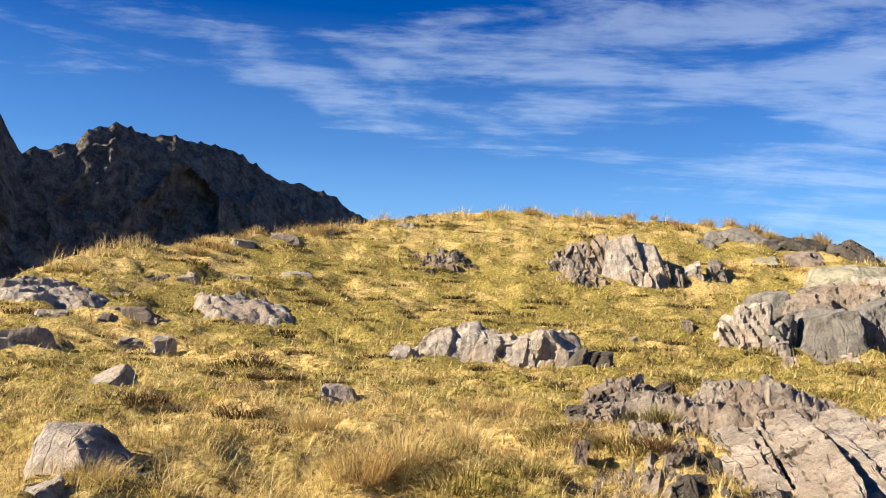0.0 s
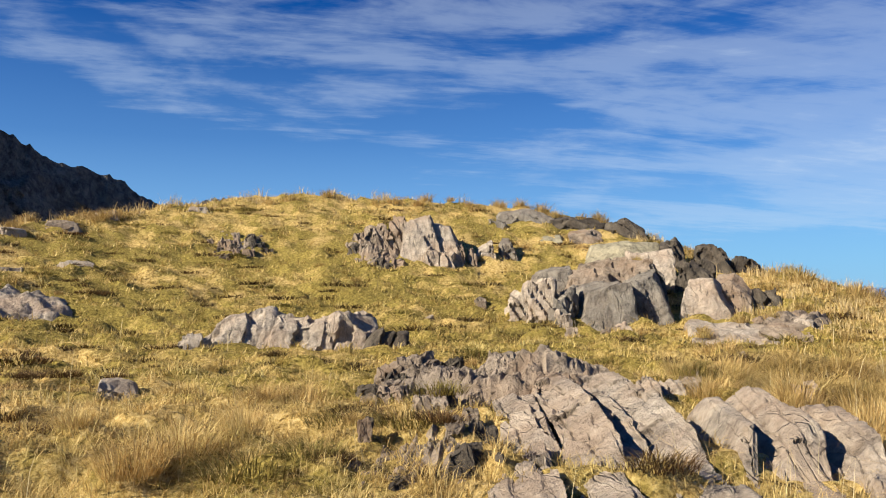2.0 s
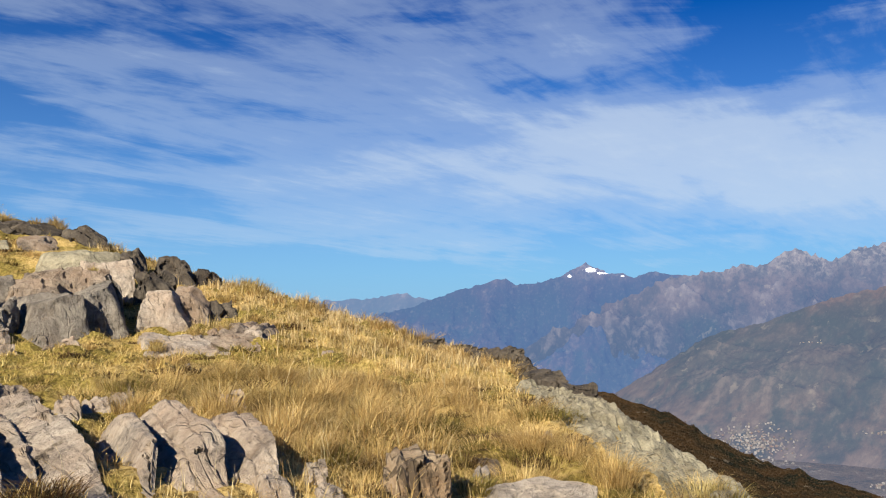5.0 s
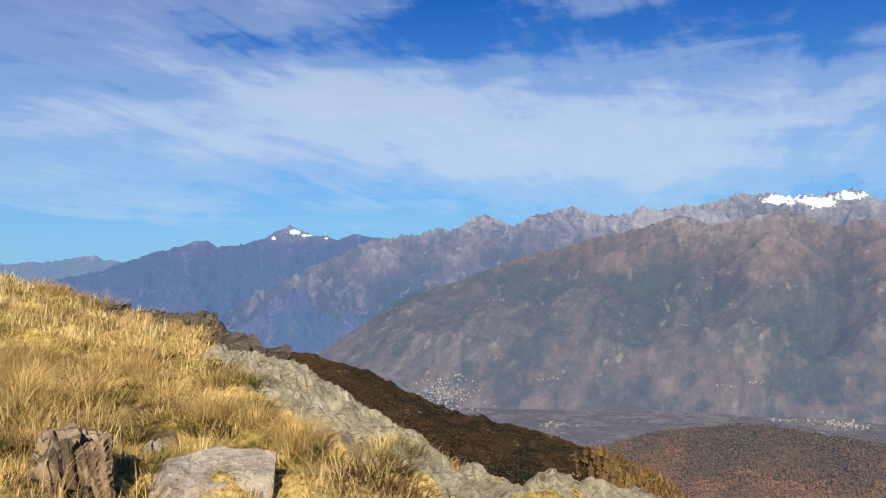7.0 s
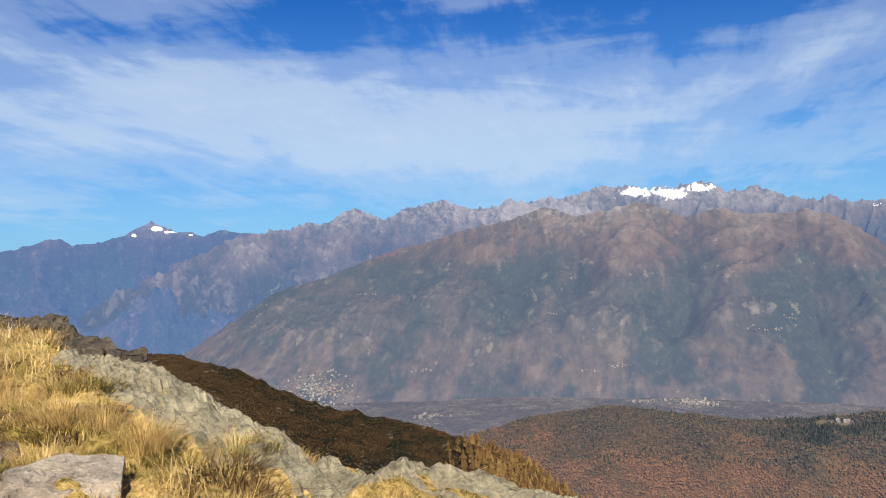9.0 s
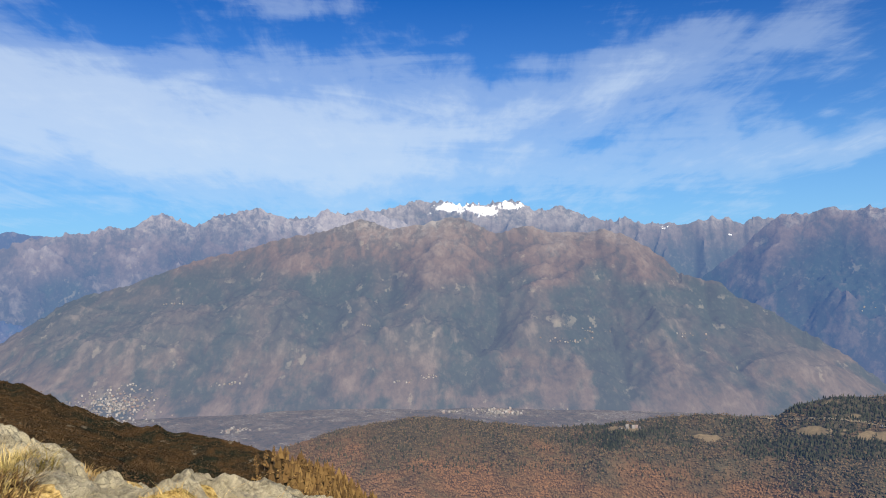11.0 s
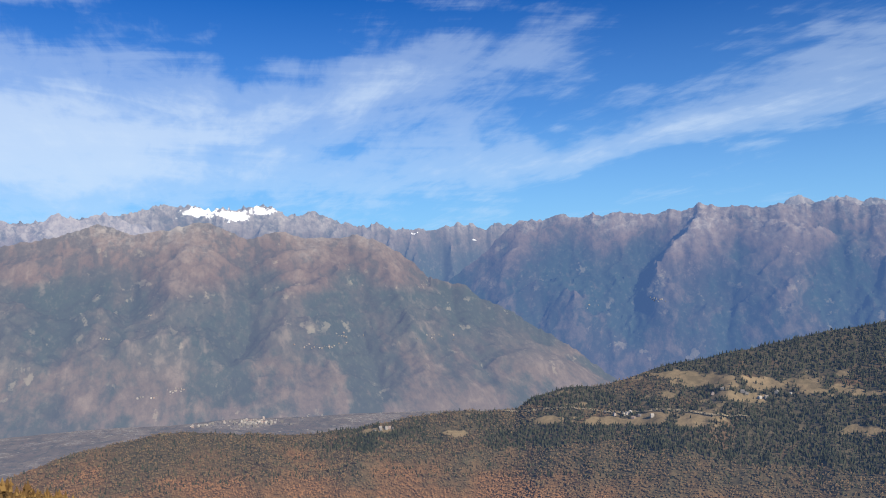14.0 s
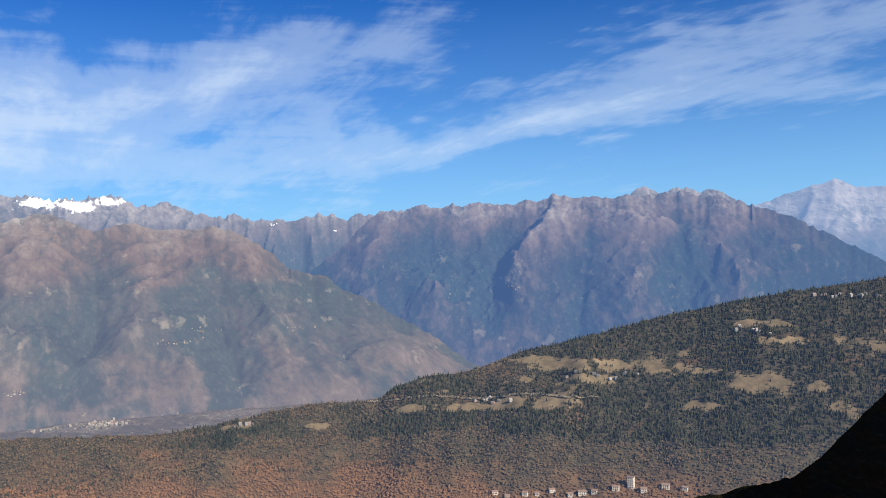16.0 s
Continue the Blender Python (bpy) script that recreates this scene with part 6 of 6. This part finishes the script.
i, j = g.uniform(0, cols - 1, 82000), (rows - 1) * g.uniform(0.12, 1.0, 82000)
p = surface(81, i, j)
n1 = fbm(at(p[:, 0] / 130, p[:, 1] / 130), 4, 91)
n2 = fbm(at(p[:, 0] / 60, p[:, 1] / 60), 3, 92)
az = np.degrees(np.arctan2(p[:, 0], p[:, 1]))
el = np.degrees(np.arctan2(p[:, 2] - EYE, np.hypot(p[:, 0], p[:, 1])))
low_down = smooth((-11.9 - el) / 1.7)
n3 = fbm(at(p[:, 0] / 260 + 5, p[:, 1] / 260), 3, 93)
knoll = smooth(1.4 - ((az - 116.8) / 3.0) ** 2 - ((el + 9.2) / 0.75) ** 2)
thick = 0.9 * n3 + 1.2 * n1 + 0.6 * n2 + 0.045 * np.minimum(az - 113, 14) - 0.02 - 1.7 * low_down + 2.0 * knoll
dark = thick + g.normal(0, 0.22, len(p)) > 0.0
dark |= (g.random(len(p)) < 0.12) & (el > -14.5)
keep = g.random(len(p)) < np.maximum(0.03, smooth(0.55 - 1.1 * clearing(p)))
v, t = conifers(p[keep & dark], g.uniform(4, 8, (keep & dark).sum()), g)
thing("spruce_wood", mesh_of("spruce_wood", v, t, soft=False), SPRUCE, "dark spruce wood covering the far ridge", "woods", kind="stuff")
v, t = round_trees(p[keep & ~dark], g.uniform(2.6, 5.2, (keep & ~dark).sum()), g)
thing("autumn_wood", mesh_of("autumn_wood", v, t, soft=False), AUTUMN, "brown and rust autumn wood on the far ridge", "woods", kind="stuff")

# the pale track through the woods
line = np.array([sight(81, q, -10.0 - 0.12 * math.sin(q * 0.9)) for q in np.linspace(112.5, 128.5, 90)]) + (0, 0, 0.8)
out = unit((math.sin(radians(120)), math.cos(radians(120)), 0))
verge = np.stack([line - out * 6, line + out * 6 + (0, 0, 1.5)], 1).reshape(-1, 3)
# the track too carries a little haze as emission
TRACK = far_material("pale_track", [(0.0, (0.20, 0.16, 0.11)), (1.0, (0.28, 0.23, 0.16))], -340, -300, 1.0, 0.05, (HAZE_GLOW, 0.06), 0.3)
thing("road", mesh_of("road", verge, [], grid_quads(90, 2)), TRACK, "pale track through meadows on the wooded ridge", "road", kind="structure")


# larches on the heath slope
def larch_mesh(seed):
    q = np.random.default_rng(seed)
    n = 46
    z = q.uniform(0.12, 1.0, n) ** 0.9
    th = q.uniform(0, 6.28, n)
    r = (1 - z) * 0.30 * q.uniform(0.3, 1.0, n) + 0.012
    c = np.stack([r * np.cos(th), r * np.sin(th), z - 0.02], 1)
    s = (0.05 + 0.10 * (1 - z)) * q.uniform(0.6, 1.2, n)
    v, t = round_trees(c - np.stack([0 * s, 0 * s, s], 1), s * 2.0, q)
    return mesh_of("crown", v, t, soft=False)


def trunk_mesh():
    k = 7
    th = np.linspace(0, 2 * math.pi, k, endpoint=False)
    rings = [np.stack([np.cos(th) * w, np.sin(th) * w, 0 * th + z], 1) for w, z in ((0.022, -0.03), (0.015, 0.3), (0.008, 0.7), (0.003, 0.97))]
    q = [(a * k + b, a * k + (b + 1) % k, (a + 1) * k + (b + 1) % k, (a + 1) * k + b) for a in range(3) for b in range(k)]
    return mesh_of("trunk", np.concatenate(rings), [], q)


crowns = [larch_mesh(400 + q) for q in range(4)]
for me in crowns:
    me.materials.append(LARCH)
stem = trunk_mesh()
stem.materials.append(BARK)
ci, ri = GRIDS[71].shape[:2]
placed = 0
for q in range(2600):
    a_i, r_j = (ci - 1) * g.uniform(0.53, 0.86), (ri - 1) * g.uniform(0.35, 1.0)
    pt = surface(71, np.array([a_i]), np.array([r_j]))[0]
    az = math.degrees(math.atan2(pt[0], pt[1]))
    want = float(smooth((az - 77) / 8))
    if az > 93 or g.random() > want * 0.75 or placed > 280:
        continue
    placed += 1
    root = new("larch")
    root.matrix_basis = Matrix.Translation(pt) @ Matrix.Rotation(g.uniform(0, 6.28), 4, "Z") @ Matrix.Scale(g.uniform(2.2, 4.2), 4)
    tagged(root, "golden autumn larch on the brown slope", "tree", "larches on the heath slope")
    thing("trunk", stem, None, "", "", parent=root)
    thing("crown", crowns[placed % 4], None, "", "", parent=root)

# the thick of the larches further down, and dwarf shrubs over the slope
i, j = (ci - 1) * g.uniform(0.60, 0.92, 3600), (ri - 1) * g.uniform(0.1, 1.0, 3600)
p = surface(71, i, j)
az = np.degrees(np.arctan2(p[:, 0], p[:, 1]))
p = p[(g.random(len(p)) < smooth((az - 79) / 6)) & (az < 92)]
high = g.uniform(2.2, 5.0, len(p))
v, t = conifers(p, high, g)
v2, t2 = round_trees(p + np.stack([0 * high, 0 * high, high * 0.25], 1), high * 0.5, g)
thing("larch_wood", mesh_of("larch_wood", np.concatenate([v, v2]), np.concatenate([t, t2 + len(v)]), soft=False), LARCH, "golden-brown autumn larch wood on the slope", "woods", kind="stuff")
SHRUB = foliage_material("brown_dwarf_shrub", (0.035, 0.023, 0.013), (0.055, 0.035, 0.018), (0.085, 0.055, 0.028))
p = surface(71, (ci - 1) * g.uniform(0.2, 0.95, 12000), (ri - 1) * g.uniform(0.0, 1.0, 12000))
v, t = round_trees(p - (0, 0, 0.1), g.uniform(0.2, 0.6, len(p)), g)
thing("dwarf_shrubs", mesh_of("dwarf_shrubs", v, t, soft=False), SHRUB, "brown dwarf shrubs covering the steep heath slope", "shrubs", kind="stuff")


# houses
def house_material(name, stops):
    m, n = material(name)
    r = n.node("ShaderNodeNewGeometry").outputs["Random Per Island"]
    # haze before the far houses, added as emission to every part of them
    finish(n, n.ramp(r, stops), 0.85, glow=(HAZE_GLOW, 0.1))
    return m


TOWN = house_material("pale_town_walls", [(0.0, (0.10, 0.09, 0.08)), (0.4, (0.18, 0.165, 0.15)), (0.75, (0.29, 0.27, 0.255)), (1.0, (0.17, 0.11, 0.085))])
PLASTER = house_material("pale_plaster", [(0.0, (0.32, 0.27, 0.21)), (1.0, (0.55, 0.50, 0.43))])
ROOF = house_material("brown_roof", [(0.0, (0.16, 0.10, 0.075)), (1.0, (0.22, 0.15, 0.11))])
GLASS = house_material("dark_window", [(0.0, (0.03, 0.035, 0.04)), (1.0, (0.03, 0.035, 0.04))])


def box_town(p, sx, sy, sz, turn):
    """Gabled blocks, one island each."""
    n = len(p)
    c = np.array([(-1, -1, 0), (1, -1, 0), (1, 1, 0), (-1, 1, 0), (-1, -1, 1), (1, -1, 1), (1, 1, 1), (-1, 1, 1), (-1, 0, 1.45), (1, 0, 1.45)], float)
    l = c[None] * np.stack([sx, sy, sz], 1)[:, None, :]
    v = np.stack([l[..., 0] * np.cos(turn)[:, None] - l[..., 1] * np.sin(turn)[:, None], l[..., 0] * np.sin(turn)[:, None] + l[..., 1] * np.cos(turn)[:, None], l[..., 2]], 2) + p[:, None, :]
    f = [(0, 1, 5), (0, 5, 4), (1, 2, 6), (1, 6, 5), (2, 3, 7), (2, 7, 6), (3, 0, 4), (3, 4, 7), (4, 5, 9), (4, 9, 8), (6, 7, 8), (6, 8, 9), (5, 6, 9), (7, 4, 8)]
    return v.reshape(-1, 3), (np.arange(n)[:, None, None] * 10 + np.array(f)[None]).reshape(-1, 3)


def town(name, label, pts, s0, s1, seed):
    q = np.random.default_rng(seed)
    n = len(pts)
    s = q.uniform(s0, s1, n)
    v, t = box_town(np.array(pts), s, s * q.uniform(0.6, 1.0, n), s * q.uniform(0.8, 1.8, n), q.uniform(0, 3.14, n))
    thing(name, mesh_of(name, v, t, soft=False), TOWN, label, "town", kind="stuff")


def valley_points(n, az, el, daz, delv, seed):
    q = np.random.default_rng(seed)
    a, e = az + daz * q.normal(0, 0.5, n), el + delv * q.normal(0, 0.5, n)
    d = (474 + EYE) / np.tan(np.radians(-e))
    x, y = np.sin(np.radians(a)) * d, np.cos(np.radians(a)) * d
    return np.stack([x, y, -474 + 5 * fbm(at(x / 200, y / 200), 3, 13) - 1], 1)


def slope_points(n, az, el, daz, delv, seed):
    q = np.random.default_rng(seed)
    return np.array([sight(3, az + daz * q.normal(0, 0.5), el + delv * q.normal(0, 0.5)) + q.normal(0, 6, 3) * (1, 1, 0) for _ in range(n)])


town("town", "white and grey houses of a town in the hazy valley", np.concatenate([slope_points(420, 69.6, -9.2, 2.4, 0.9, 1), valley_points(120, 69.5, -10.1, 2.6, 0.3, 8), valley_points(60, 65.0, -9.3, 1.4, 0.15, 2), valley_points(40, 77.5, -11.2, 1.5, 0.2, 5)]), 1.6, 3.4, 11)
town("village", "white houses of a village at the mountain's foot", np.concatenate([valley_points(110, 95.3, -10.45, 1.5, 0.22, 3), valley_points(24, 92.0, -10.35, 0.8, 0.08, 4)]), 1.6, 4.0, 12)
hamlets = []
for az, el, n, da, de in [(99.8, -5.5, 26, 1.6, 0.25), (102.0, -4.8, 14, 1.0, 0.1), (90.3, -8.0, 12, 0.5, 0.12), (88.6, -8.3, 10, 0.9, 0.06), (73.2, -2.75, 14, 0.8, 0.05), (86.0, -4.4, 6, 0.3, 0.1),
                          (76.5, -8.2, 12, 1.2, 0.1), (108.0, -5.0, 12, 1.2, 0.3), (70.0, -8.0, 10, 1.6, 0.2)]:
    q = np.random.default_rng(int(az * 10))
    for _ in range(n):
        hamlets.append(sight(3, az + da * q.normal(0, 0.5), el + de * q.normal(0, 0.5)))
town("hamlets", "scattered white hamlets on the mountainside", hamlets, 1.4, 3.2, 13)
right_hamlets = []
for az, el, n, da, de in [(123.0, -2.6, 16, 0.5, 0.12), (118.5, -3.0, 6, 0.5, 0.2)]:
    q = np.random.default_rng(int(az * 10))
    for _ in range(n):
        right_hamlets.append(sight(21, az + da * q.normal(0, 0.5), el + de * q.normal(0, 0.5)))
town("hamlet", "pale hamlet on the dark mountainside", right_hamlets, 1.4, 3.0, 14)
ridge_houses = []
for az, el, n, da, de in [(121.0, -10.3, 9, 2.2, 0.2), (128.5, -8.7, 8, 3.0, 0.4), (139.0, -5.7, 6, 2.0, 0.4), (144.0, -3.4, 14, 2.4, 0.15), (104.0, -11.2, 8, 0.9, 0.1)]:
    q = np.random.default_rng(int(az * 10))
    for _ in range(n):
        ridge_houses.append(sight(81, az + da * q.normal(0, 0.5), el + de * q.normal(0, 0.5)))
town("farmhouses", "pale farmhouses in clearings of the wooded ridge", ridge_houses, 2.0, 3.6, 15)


def slab(name, sx, sy, sz, z0=0.0, gable=0.0):
    c = [(-sx, -sy, z0), (sx, -sy, z0), (sx, sy, z0), (-sx, sy, z0), (-sx, -sy, z0 + sz), (sx, -sy, z0 + sz), (sx, sy, z0 + sz), (-sx, sy, z0 + sz)]
    if gable:
        c[4:] = [(-sx, -sy * 0.04, z0 + gable), (sx, -sy * 0.04, z0 + gable), (sx, sy * 0.04, z0 + gable), (-sx, sy * 0.04, z0 + gable)]
    q = [(0, 1, 5, 4), (1, 2, 6, 5), (2, 3, 7, 6), (3, 0, 4, 7), (4, 5, 6, 7), (3, 2, 1, 0)]
    return mesh_of(name, np.array(c, float), [], q, soft=False)


# the village below the wooded ridge
q = np.random.default_rng(5)
for az, el, wide, high, floors in [(121.2, -16.0, 9, 4, 1), (122.3, -16.1, 7, 4, 1), (123.4, -16.0, 8, 5, 2), (124.0, -16.1, 6, 4, 1), (125.2, -16.0, 9, 4, 1), (126.2, -16.1, 7, 5, 2), (127.3, -15.9, 12, 6, 2),
                                   (128.3, -16.0, 8, 5, 2), (129.6, -15.7, 10, 6, 2), (130.5, -15.6, 9, 17, 5), (131.3, -15.6, 9, 6, 2), (133.0, -15.4, 11, 6, 2), (133.9, -15.5, 8, 5, 2)]:
    base = Vector(sight(81, az + q.uniform(-0.3, 0.3), el - 0.45 + q.uniform(-0.12, 0.12)))
    root = tagged(new("house"), "pale house with a brown roof below the woods", "house", "houses below the woods")
    root.matrix_basis = Matrix.Translation(base - Vector((0, 0, 1))) @ Matrix.Rotation(-radians(az) + q.uniform(-0.3, 0.3), 4, "Z")
    thing("wall", slab("wall", wide / 2, wide * 0.4, high + 1), PLASTER, "", "", parent=root)
    thing("roof", slab("roof", wide / 2 + 0.5, wide * 0.4 + 0.5, 0.4, high + 1, 2.0 if floors < 4 else 0.0), ROOF, "", "", parent=root)
    for fl in range(floors):
        for col in range(3):
            pane = thing("window", slab("window", wide * 0.07, 0.1, 1.5), GLASS, "", "", parent=root)
            pane.location = ((col - 1) * wide * 0.28, -wide * 0.4, 2.2 + fl * (high - 1) / max(floors, 1))
